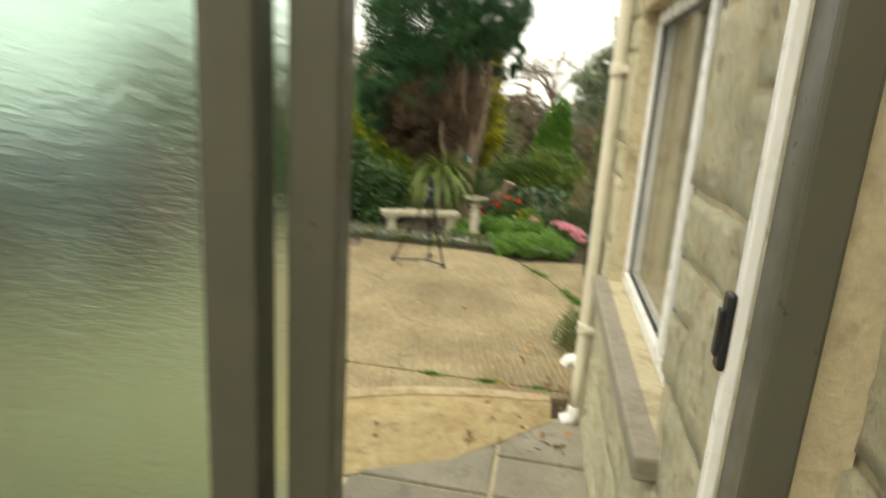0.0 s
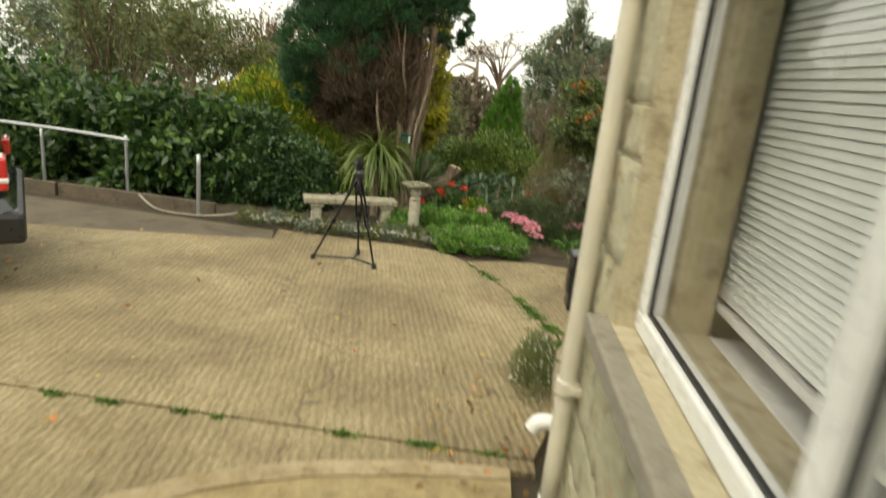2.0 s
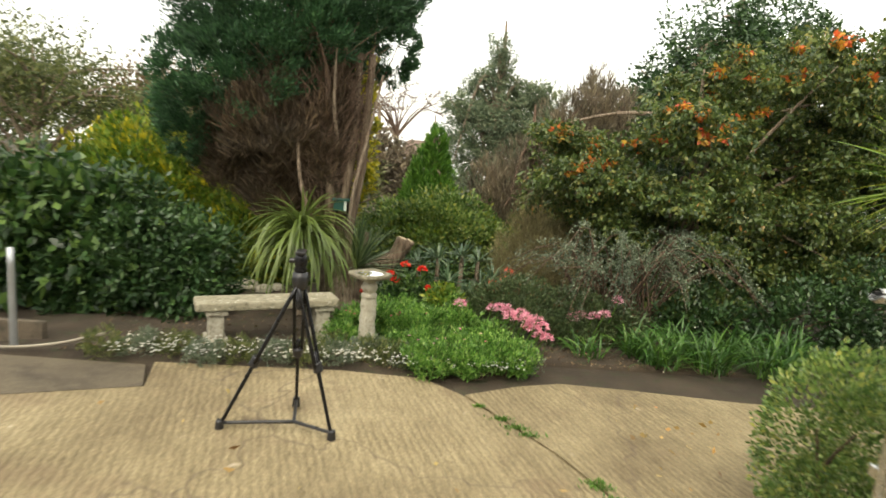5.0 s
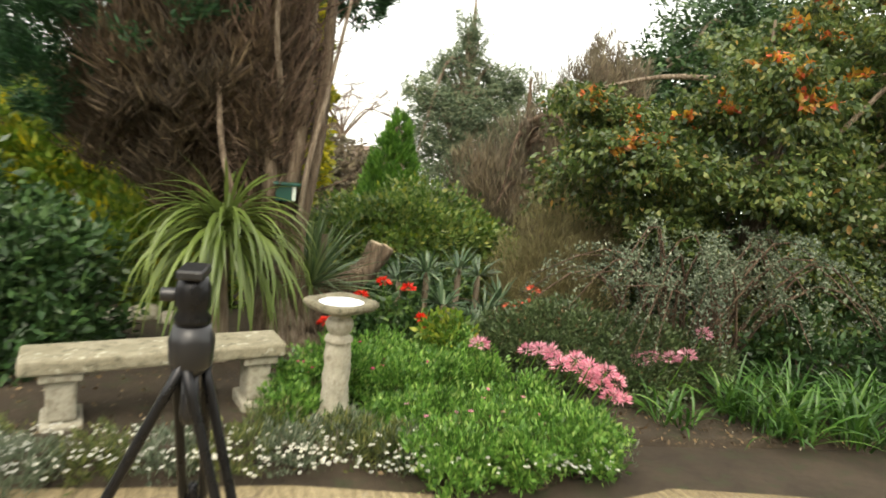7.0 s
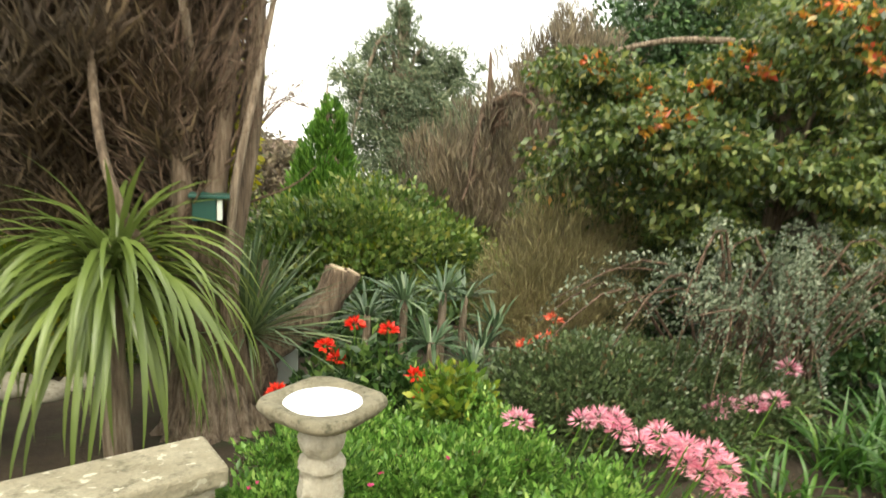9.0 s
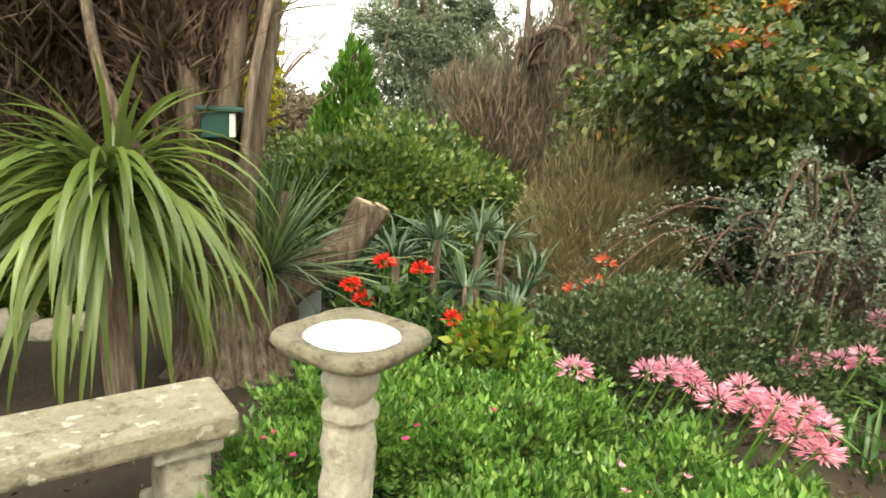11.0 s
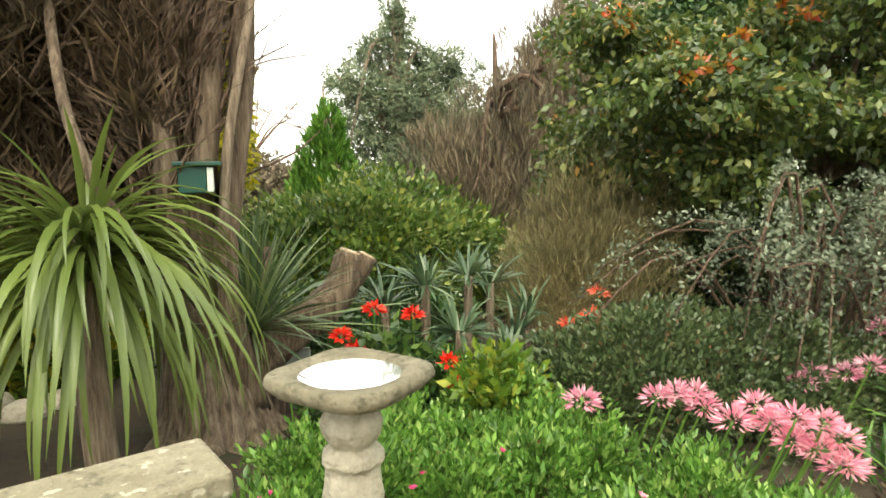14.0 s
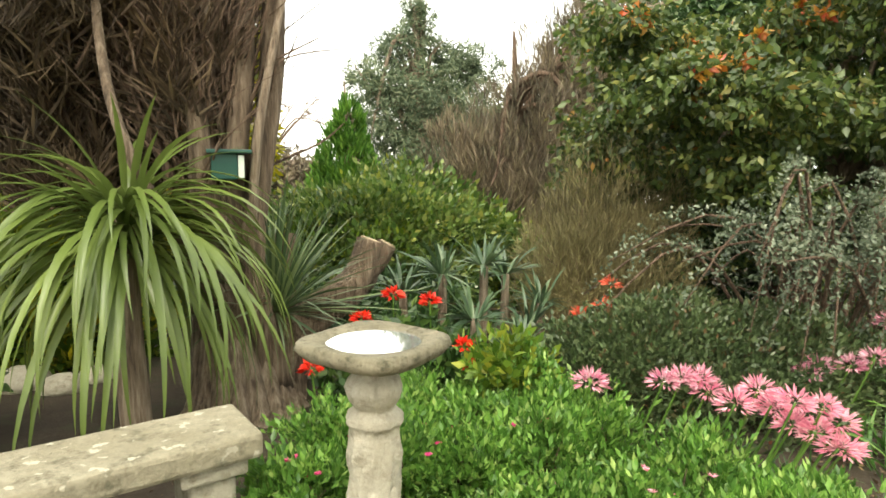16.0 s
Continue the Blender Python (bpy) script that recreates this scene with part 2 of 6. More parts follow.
M_BARK = bark("fibrous_bark", (0.075, 0.052, 0.036), (0.235, 0.18, 0.125), (0.40, 0.33, 0.25))
M_TWIG = bark("brown_twigs", (0.05, 0.03, 0.02), (0.13, 0.085, 0.055), (0.23, 0.155, 0.105))
M_OLDBARK = bark("dark_old_bark", (0.05, 0.034, 0.022), (0.15, 0.108, 0.07), (0.27, 0.21, 0.15))
M_CUT = surface("cut_wood", (0.40, 0.30, 0.19), (0.52, 0.42, 0.28), (0.2, 0.15, 0.1), 12, 60)
M_TIMBER = surface("weathered_timber", (0.10, 0.08, 0.055), (0.16, 0.125, 0.085), (0.05, 0.045, 0.03), 4, 40)
M_ROPE = surface("grey_rope", (0.30, 0.27, 0.21), (0.40, 0.36, 0.28), None, 8, 90)
M_GREENBOX = plain("dark_green_paint", (0.006, 0.06, 0.045, 1), 0.45)
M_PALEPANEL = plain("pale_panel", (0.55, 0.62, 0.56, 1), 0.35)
M_HOUSEWALL = plain("far_white_wall", (0.62, 0.62, 0.60, 1), 0.8)
M_ROOF = plain("far_roof_tiles", (0.16, 0.11, 0.085, 1), 0.8)

L_CYPRESS = leaf("cypress_sprays", ((0, (0.014, 0.05, 0.02)), (0.6, (0.032, 0.10, 0.038)), (1, (0.065, 0.155, 0.058))), 0.6, 0.15)
L_DEAD = leaf("dead_brown_sprays", ((0, (0.045, 0.03, 0.02)), (0.7, (0.115, 0.08, 0.05)), (1, (0.20, 0.145, 0.09))), 0.8, 0.1)
L_STRAP = leaf("strap_leaf_green", ((0, (0.055, 0.10, 0.025)), (0.5, (0.125, 0.185, 0.045)), (0.85, (0.22, 0.27, 0.075)), (1, (0.32, 0.22, 0.06))), 0.35, 0.3)
L_STIFF = leaf("stiff_grey_green_blades", ((0, (0.06, 0.105, 0.05)), (0.6, (0.125, 0.19, 0.085)), (1, (0.24, 0.30, 0.15))), 0.4, 0.2)
L_ALOE = leaf("aloe_blades", ((0, (0.04, 0.085, 0.045)), (0.6, (0.085, 0.145, 0.075)), (1, (0.17, 0.23, 0.13))), 0.4, 0.15)
L_BROAD = leaf("broad_leaves", ((0, (0.015, 0.042, 0.012)), (0.6, (0.045, 0.10, 0.025)), (1, (0.15, 0.24, 0.06))), 0.4, 0.3)
L_DARK = leaf("dark_leaves", ((0, (0.018, 0.05, 0.016)), (0.7, (0.045, 0.10, 0.03)), (1, (0.09, 0.16, 0.05))), 0.4, 0.2)
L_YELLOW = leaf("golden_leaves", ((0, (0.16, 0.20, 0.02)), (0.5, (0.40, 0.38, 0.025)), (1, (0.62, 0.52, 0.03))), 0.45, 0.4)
L_LIME = leaf("lime_leaves", ((0, (0.06, 0.13, 0.015)), (0.6, (0.16, 0.26, 0.03)), (1, (0.36, 0.38, 0.05))), 0.45, 0.4)
L_OLIVE = leaf("olive_leaves", ((0, (0.05, 0.075, 0.025)), (0.6, (0.125, 0.155, 0.05)), (1, (0.24, 0.25, 0.085))), 0.5, 0.3)
L_GLOSSY = leaf("glossy_shrub_leaves", ((0, (0.06, 0.125, 0.03)), (0.5, (0.16, 0.255, 0.065)), (0.85, (0.29, 0.37, 0.12)), (1, (0.46, 0.46, 0.12))), 0.28, 0.25)
L_PINE = leaf("grey_green_needles", ((0, (0.07, 0.11, 0.065)), (0.6, (0.16, 0.21, 0.125)), (1, (0.28, 0.32, 0.20))), 0.6, 0.2)
L_CONE = leaf("bright_conifer", ((0, (0.035, 0.11, 0.01)), (0.6, (0.085, 0.21, 0.02)), (1, (0.16, 0.31, 0.04))), 0.6, 0.25)
L_BROWN = leaf("brown_heathy_sprays", ((0, (0.10, 0.08, 0.06)), (0.6, (0.20, 0.16, 0.115)), (1, (0.28, 0.25, 0.165))), 0.7, 0.2)
L_FUZZ = leaf("fuzzy_olive_sprays", ((0, (0.14, 0.12, 0.06)), (0.6, (0.25, 0.215, 0.11)), (1, (0.34, 0.32, 0.16))), 0.7, 0.25)
L_MAPLE = leaf("autumn_leaves", ((0, (0.03, 0.06, 0.018)), (0.6, (0.10, 0.155, 0.038)), (0.92, (0.19, 0.225, 0.06)), (0.985, (0.28, 0.26, 0.07)), (1, (0.45, 0.22, 0.065))), 0.4, 0.3)
L_ORANGE = leaf("orange_leaves", ((0, (0.62, 0.44, 0.07)), (0.4, (0.66, 0.33, 0.05)), (0.75, (0.68, 0.20, 0.05)), (1, (0.74, 0.12, 0.07))), 0.4, 0.35)
L_GREY = leaf("silver_leaves", ((0, (0.07, 0.10, 0.06)), (0.7, (0.15, 0.19, 0.13)), (1, (0.28, 0.31, 0.235))), 0.5, 0.2)
L_MOUND = leaf("small_dark_leaves", ((0, (0.045, 0.075, 0.03)), (0.7, (0.10, 0.145, 0.06)), (0.94, (0.13, 0.17, 0.075)), (1, (0.20, 0.09, 0.05))), 0.4, 0.2)
# finer tone patches put shadowed gaps between clumps into the leaf colour
L_FRESH = leaf("fresh_green_leaves", ((0, (0.045, 0.125, 0.02)), (0.5, (0.125, 0.275, 0.048)), (0.85, (0.23, 0.41, 0.09)), (1, (0.38, 0.52, 0.16))), 0.4, 0.35, 3.2)
L_BLADE = leaf("green_blades", ((0, (0.03, 0.09, 0.018)), (0.6, (0.07, 0.17, 0.03)), (1, (0.14, 0.26, 0.05))), 0.35, 0.3)
L_WHITE = leaf("white_petals", ((0, (0.62, 0.62, 0.58)), (1, (0.82, 0.82, 0.80))), 0.5, 0.3)
L_PINK = leaf("pink_petals", ((0, (0.78, 0.24, 0.40)), (0.6, (0.88, 0.42, 0.56)), (1, (0.95, 0.64, 0.74))), 0.45, 0.35, 0.3)
L_RED = leaf("red_petals", ((0, (0.62, 0.012, 0.008)), (0.6, (0.78, 0.03, 0.015)), (1, (0.88, 0.09, 0.04))), 0.45, 0.25, 0.3)
L_CORAL = leaf("coral_petals", ((0, (0.70, 0.07, 0.04)), (1, (0.86, 0.26, 0.16))), 0.45, 0.3, 0.3)
L_MAGENTA = leaf("magenta_petals", ((0, (0.50, 0.02, 0.14)), (1, (0.75, 0.10, 0.30))), 0.45, 0.3, 0.3)
L_BARE = leaf("sparse_russet_leaves", ((0, (0.10, 0.06, 0.035)), (0.6, (0.19, 0.13, 0.07)), (1, (0.30, 0.20, 0.10))), 0.6, 0.3)
L_FALLEN = leaf("fallen_leaves", ((0, (0.14, 0.07, 0.03)), (0.5, (0.34, 0.22, 0.07)), (0.8, (0.55, 0.42, 0.16)), (1, (0.60, 0.14, 0.04))), 0.6, 0.2)
L_LITTER = leaf("dry_litter", ((0, (0.05, 0.032, 0.018)), (0.6, (0.13, 0.085, 0.045)), (0.95, (0.24, 0.17, 0.09)), (1, (0.5, 0.45, 0.36))), 0.7, 0.1)
L_WEED = leaf("weed_tufts", ((0, (0.05, 0.13, 0.02)), (1, (0.16, 0.30, 0.05))), 0.5, 0.3)


# ---- shape helpers ----
rng = np.random.default_rng(7)


def ground_z(x, y):
    """The site falls gently away from the house."""
    return -0.0133 * (x - 0.9) - 0.0481 * (y - 3.7)


def mesh_of(name, verts, faces, material, smooth=False):
    me = bpy.data.meshes.new(name)
    me.from_pydata([tuple(map(float, v)) for v in verts], [], [tuple(map(int, f)) for f in faces])
    me.materials.append(material)
    if smooth:
        me.polygons.foreach_set("use_smooth", [True] * len(me.polygons))
    me.update()
    return me


def thing(name, label, category, at=(0, 0, 0), group="", kind=""):
    ob = new(name)
    ob.location = at
    return tagged(ob, label, category, group, kind)


def part(name, data, parent, material=None, label=""):
    """One mesh object under a thing; a bmesh is turned into a mesh. Places are given in the world, for parents that are not turned."""
    if isinstance(data, bmesh.types.BMesh):
        me = bpy.data.meshes.new(name)
        data.normal_update()
        data.to_mesh(me)
        data.free()
        me.materials.append(material)
        data = me
    ob = new(name, data)
    ob.parent = parent
    if parent is not None:
        off = Vector(parent.location)
        up = parent.parent
        while up is not None:
            off += Vector(up.location)
            up = up.parent
        ob.location = -off
    if label:
        ob["label"] = label
    return ob


def solo(name, data, label, category, material=None, group="", kind=""):
    ob = part(name, data, None, material)
    return tagged(ob, label, category, group, kind)


def box(bm, x0, x1, y0, y1, z0, z1, bevel=0.0):
    r = bmesh.ops.create_cube(bm, size=1.0, matrix=Matrix.Translation(((x0 + x1) / 2, (y0 + y1) / 2, (z0 + z1) / 2)) @ Matrix.Diagonal((x1 - x0, y1 - y0, z1 - z0, 1)))
    if bevel:
        es = list({e for v in r["verts"] for e in v.link_edges})
        bmesh.ops.bevel(bm, geom=es, offset=bevel, segments=2, affect="EDGES", profile=0.5)
    return bm


def boxm(x0, x1, y0, y1, z0, z1, bevel=0.0):
    return box(bmesh.new(), x0, x1, y0, y1, z0, z1, bevel)


def prism(poly, lo, hi, follow=True, bevel=0.0):
    """A slab over a plan polygon (counter-clockwise), lo and hi above the sloping ground."""
    bm = bmesh.new()
    g = ground_z if follow else (lambda x, y: 0.0)
    top = [bm.verts.new((x, y, g(x, y) + hi)) for x, y in poly]
    bot = [bm.verts.new((x, y, g(x, y) + lo)) for x, y in poly]
    n = len(poly)
    f = bm.faces.new(top)
    for i in range(n):
        bm.faces.new((bot[i], bot[(i + 1) % n], top[(i + 1) % n], top[i]))
    bm.faces.new(bot[::-1])
    if bevel:
        bmesh.ops.bevel(bm, geom=list(f.edges), offset=bevel, segments=2, affect="EDGES")
    return bm


def lathe(profile, seg=28, at=(0, 0, 0), wobble=0.0, crust=0.0):
    vs, fs = [], []
    if crust:
        seg *= 2
        profile = [(r0 + (r1 - r0) * k / 4, z0 + (z1 - z0) * k / 4) for (r0, z0), (r1, z1) in zip(profile, profile[1:]) for k in range(4)] + [profile[-1]]
    for r, z in profile:
        for k in range(seg):
            a = 2 * math.pi * k / seg
            rr = r * (1 + wobble * noise.noise(Vector((math.cos(a) * 3, math.sin(a) * 3, z * 14))))
            if crust and z < 0.45:
                rr *= 1 + crust * max(noise.noise(Vector((math.cos(a) * 5, math.sin(a) * 5, z * 55))), -0.4) * (0.5 + 2.2 * max(0.0, 0.36 - z))
            vs.append((at[0] + rr * math.cos(a), at[1] + rr * math.sin(a), at[2] + z))
    for i in range(len(profile) - 1):
        for k in range(seg):
            j = (k + 1) % seg
            fs.append((i * seg + k, i * seg + j, (i + 1) * seg + j, (i + 1) * seg + k))
    fs.append(tuple(range(seg))[::-1])
    fs.append(tuple((len(profile) - 1) * seg + k for k in range(seg)))
    return vs, fs


def tube(points, radii, seg=10, rough=0.0, steps=5):
    """A tapered limb along a smooth line through the points."""
    pts = [Vector(p) for p in points]
    path, rad = [], []
    n = len(pts)
    for i in range(n - 1):
        p0, p1, p2, p3 = pts[max(i - 1, 0)], pts[i], pts[i + 1], pts[min(i + 2, n - 1)]
        for s in range(steps):
            u = s / steps
            path.append(0.5 * (2 * p1 + (p2 - p0) * u + (2 * p0 - 5 * p1 + 4 * p2 - p3) * u * u + (3 * p1 - p0 - 3 * p2 + p3) * u ** 3))
            rad.append(radii[i] * (1 - u) + radii[i + 1] * u)
    path.append(pts[-1])
    rad.append(radii[-1])
    vs, fs = [], []
    for i, p in enumerate(path):
        d = (path[min(i + 1, len(path) - 1)] - path[max(i - 1, 0)]).normalized()
        side = d.cross(Vector((0.31, 0.93, 0.17))).normalized()
        fwd = d.cross(side)
        for k in range(seg):
            a = 2 * math.pi * k / seg
            q = side * math.cos(a) + fwd * math.sin(a)
            r = rad[i] * (1 + rough * noise.noise(Vector((q.x * 2.5, q.y * 2.5, p.z * 1.2 + p.x))) )
            vs.append(p + q * r)
    m = len(path)
    for i in range(m - 1):
        for k in range(seg):
            j = (k + 1) % seg
            fs.append((i * seg + k, i * seg + j, (i + 1) * seg + j, (i + 1) * seg + k))
    fs.append(tuple(range(seg))[::-1])
    fs.append(tuple((m - 1) * seg + k for k in range(seg)))
    return vs, fs


def join(*pieces):
    vs, fs = [], []
    for v, f in pieces:
        o = len(vs)
        vs += list(v)
        fs += [tuple(i + o for i in q) for q in f]
    return vs, fs


def leaf_mesh(name, pos, axis, size, aspect, material, fold=0.25):
    """Many small leaves in one mesh: each a folded lozenge of two triangles."""
    n = len(pos)
    axis = axis / (np.linalg.norm(axis, axis=1, keepdims=True) + 1e-9)
    r = rng.normal(size=(n, 3))
    side = np.cross(axis, r)
    side /= np.linalg.norm(side, axis=1, keepdims=True) + 1e-9
    up = np.cross(side, axis)
    size = np.broadcast_to(np.asarray(size, float), (n,))[:, None]
    w = size * aspect * 0.5
    v = np.empty((n, 4, 3))
    v[:, 0] = pos
    v[:, 1] = pos + axis * size * 0.45 + side * w + up * w * fold
    v[:, 2] = pos + axis * size
    v[:, 3] = pos + axis * size * 0.45 - side * w + up * w * fold
    me = bpy.data.meshes.new(name)
    me.vertices.add(n * 4)
    me.vertices.foreach_set("co", v.astype(np.float32).ravel())
    idx = np.arange(n)[:, None] * 4
    tri = np.concatenate([idx + np.array([0, 1, 2]), idx + np.array([0, 2, 3])], axis=1).astype(np.int32)
    me.loops.add(n * 6)
    me.loops.foreach_set("vertex_index", tri.ravel())
    me.polygons.add(n * 2)
    me.polygons.foreach_set("loop_start", np.arange(0, n * 6, 3, dtype=np.int32))
    me.materials.append(material)
    me.update(calc_edges=True)
    return me


def unit(n):
    d = rng.normal(size=(n, 3))
    return d / np.linalg.norm(d, axis=1, keepdims=True)


def lumpy(d, k, seed):
    """A smooth uneven factor over directions, about -1 to 1."""
    s = np.zeros(len(d))
    g = np.random.default_rng(seed)
    for i in range(5):
        a = g.normal(size=3) * k * (1 + 0.5 * i)
        s += np.sin(d @ a + g.uniform(0, 6.28)) / (1 + 0.5 * i)
    return s / 2.2


def cloud(lobes, count, shell=0.55, bumps=0.22, k=4.0, outward=0.6, lift=0.2, tufts=0, floor=None):
    """Leaf places and ways over lobes (x, y, z, rx, ry, rz), gathered in tufts, with an uneven outline."""
    lobes = np.array(lobes, float)
    area = (lobes[:, 3] * lobes[:, 5] + lobes[:, 4] * lobes[:, 5] + lobes[:, 3] * lobes[:, 4])
    share = np.maximum((count * area / area.sum()).astype(int), 30)
    P, A = [], []
    for i, (lobe, n) in enumerate(zip(lobes, share)):
        if tufts:
            nt_ = max(n // tufts, 4)
            c = unit(nt_)
            which = rng.integers(0, nt_, n)
            d = c[which] + rng.normal(size=(n, 3)) * 0.10
            d /= np.linalg.norm(d, axis=1, keepdims=True)
            rr = (1 - shell * rng.random(nt_) ** 1.6)[which] + rng.normal(size=n) * 0.05
        else:
            d = unit(n)
            rr = 1 - shell * rng.random(n) ** 1.7
        rr = rr * (1 + bumps * lumpy(d, k, 11 + i * 7 + int(abs(lobe[0]) * 100)))
        p = lobe[:3] + d * lobe[3:] * rr[:, None]
        a = d * outward + unit(n) * (1 - outward) + np.array([0, 0, lift])
        P.append(p)
        A.append(a)
    P, A = np.concatenate(P), np.concatenate(A)
    if floor is not None:
        keep = P[:, 2] > ground_z(P[:, 0], P[:, 1]) + floor
        P, A = P[keep], A[keep]
    return P, A


def stems_for(base_at, lobes, r0, count=5, seed=1):
    g = random.Random(seed)
    out = []
    for i in range(count):
        lb = lobes[i % len(lobes)]
        tip = (lb[0] + g.uniform(-0.5, 0.5) * lb[3], lb[1] + g.uniform(-0.4, 0.4) * lb[4], lb[2] + g.uniform(0.0, 0.5) * lb[5])
        b = (base_at[0] + g.uniform(-1, 1) * r0 * 1.5, base_at[1] + g.uniform(-1, 1) * r0 * 1.5, base_at[2] - 0.05)
        mid = tuple((p + q) / 2 + g.uniform(-0.1, 0.1) for p, q in zip(b, tip))
        out.append(tube([b, mid, tip], [r0, r0 * 0.6, r0 * 0.2], 7, 0.2, 4))
    return out


def shrub(name, label, category, base_xy, lobes, count, size, aspect, material, stem=0.02, stems=6, wood=None, extra=(), group="", **kw):
    """A bush: stems under a crown of many small leaves; extra: further kinds of leaf (name, label, material, count, size, aspect)."""
    b = (base_xy[0], base_xy[1], ground_z(*base_xy))
    t = thing(name, label, category, b, group)
    for s in stems_for(b, lobes, stem, stems, int(abs(b[0] * 31 + b[1] * 17))):
        part("stem", mesh_of("stem", *s, wood or M_TWIG, True), t)
    p, a = cloud(lobes, count, **kw)
    part("foliage", leaf_mesh("foliage", p, a, size * rng.uniform(0.6, 1.25, len(p)), aspect, material), t)
    for nm, lab, mat, n, sz, asp, lift in extra:
        kw2 = dict(kw, shell=0.12)
        p, a = cloud(lobes, n, **kw2)
        part(nm, leaf_mesh(nm, p, a + np.array([0, 0, lift]), sz * rng.uniform(0.6, 1.25, len(p)), asp, mat), t, label=lab)["kind"] = "stuff"
    return t


def blade(length, width, lift, droop, seg=7, twist=0.0, curl=1.5):
    """One strap leaf growing from the origin along +x: it rises at lift degrees, then arches over."""
    vs, fs = [], []
    p = Vector((0.03, 0, 0))
    for i in range(seg + 1):
        u = i / seg
        ang = radians(lift) - radians(droop) * u ** curl
        d = Vector((math.cos(ang), 0, math.sin(ang)))
        w = width * (0.55 + 0.9 * u if u < 0.4 else 0.91 * (1 - ((u - 0.4) / 0.6) ** 1.8) + 0.02)
        nrm = Vector((-d.z, 0, d.x))
        yv = Vector((0, math.cos(twist * u), math.sin(twist * u)))
        vs += [p + yv * w * 0.5 + nrm * w * 0.12, p - nrm * w * 0.06, p - yv * w * 0.5 + nrm * w * 0.12]
        p = p + d * (length / seg)
        if i:
            o = (i - 1) * 3
            fs += [(o, o + 3, o + 4, o + 1), (o + 1, o + 4, o + 5, o + 2)]
    return vs, fs


def tuft(at, count, length, width, lifts, droops, seed, spread=0.0, seg=6):
    """Many blades round one place, joined."""
    g = random.Random(seed)
    vs, fs = [], []
    for i in range(count):
        v, f = blade(length * g.uniform(0.6, 1.15), width * g.uniform(0.7, 1.2), g.uniform(*lifts), g.uniform(*droops), seg, g.uniform(-0.8, 0.8))
        m = pose(at[0] + g.uniform(-spread, spread), at[1] + g.uniform(-spread, spread), at[2], 0, 0, g.uniform(0, 360))
        o = len(vs)
        vs += [m @ q for q in v]
        fs += [tuple(k + o for k in q) for q in f]
    return vs, fs


# ---- the large structure ----
ground = solo("ground", mesh_of("ground", [(x, y, ground_z(x, y) - 0.035) for x, y in ((-150, -60), (150, -60), (150, 260), (-150, 260))], [(0, 1, 2, 3)], M_SOIL),
              "dark garden soil falling gently away from the house", "ground", kind="structure")

driveway = thing("road", "sandy brushed concrete driveway with weeds in its joints", "driveway", (0, 6, 0), kind="structure")
part("slab", prism([(-9, 4.13), (0.96, 4.22), (1.28, 5.3), (1.24, 6.02), (1.1, 6.42), (0.86, 7.15), (0.45, 8.0), (0.2, 8.3), (-0.4, 8.38), (-1.7, 8.34), (-1.6, 7.86), (-3.2, 7.3), (-9, 5.9)], -0.06, 0.0), driveway, M_DRIVE)
part("slab", prism([(1.31, 5.2), (4.5, 5.2), (4.5, 8.05), (2.6, 8.15), (1.75, 8.3), (1.25, 8.36), (0.9, 8.25), (0.475, 8.02), (0.885, 7.16), (1.125, 6.43), (1.265, 6.03)], -0.06, -0.004), driveway, M_DRIVE)
part("slab", prism([(-9, 1.0), (-1.1, 1.0), (-1.1, 3.0), (-0.7, 3.5), (-0.05, 3.92), (0.4, 4.06), (0.96, 4.1), (0.96, 4.195), (-9, 4.105)], -0.06, 0.0), driveway, M_DRIVE)
part("slab", prism([(-9, 5.93), (-3.2, 7.33), (-1.62, 7.89), (-1.75, 8.3), (-4.2, 8.4), (-9, 8.4)], -0.06, -0.008), driveway, M_STRIP, "older damp grey concrete strip")

apron = thing("ramp", "sandy yellow concrete apron with a pale rounded edge", "ramp", (0, 3.4, 0), kind="structure")
edge_out = [(-1.1, 2.2), (-1.06, 2.99), (-0.72, 3.45), (-0.4, 3.72), (-0.05, 3.88), (0.4, 4.02), (0.84, 4.07)]
edge_in = [(-1.0, 2.2), (-0.95, 2.95), (-0.63, 3.38), (-0.33, 3.63), (0.0, 3.78), (0.42, 3.91), (0.84, 3.96)]
part("surface", prism([(-1.0, 1.9), (-0.35, 2.7), (0.33, 3.12), (0.6, 3.42), (0.84, 3.72)] + edge_in[::-1], -0.05, 0.025), apron, M_APRON)
part("edge", prism([*edge_in, *edge_out[::-1]][::-1], -0.05, 0.034, True, 0.012), apron, M_APRON_EDGE, "pale mortar lip")

paving = thing("pavement", "grey concrete paving slabs beside the house wall", "paving", (0.3, 2.5, 0), kind="structure")
slabs = [[(0.57, 3.24), (1.03, 3.24), (1.03, 3.80), (0.85, 3.72), (0.61, 3.42), (0.57, 3.37)], [(-0.1, 2.88), (0.55, 2.88), (0.55, 3.35), (0.33, 3.11)], [(-0.75, 2.2), (-0.12, 2.2), (-0.12, 2.80), (-0.34, 2.69)]]
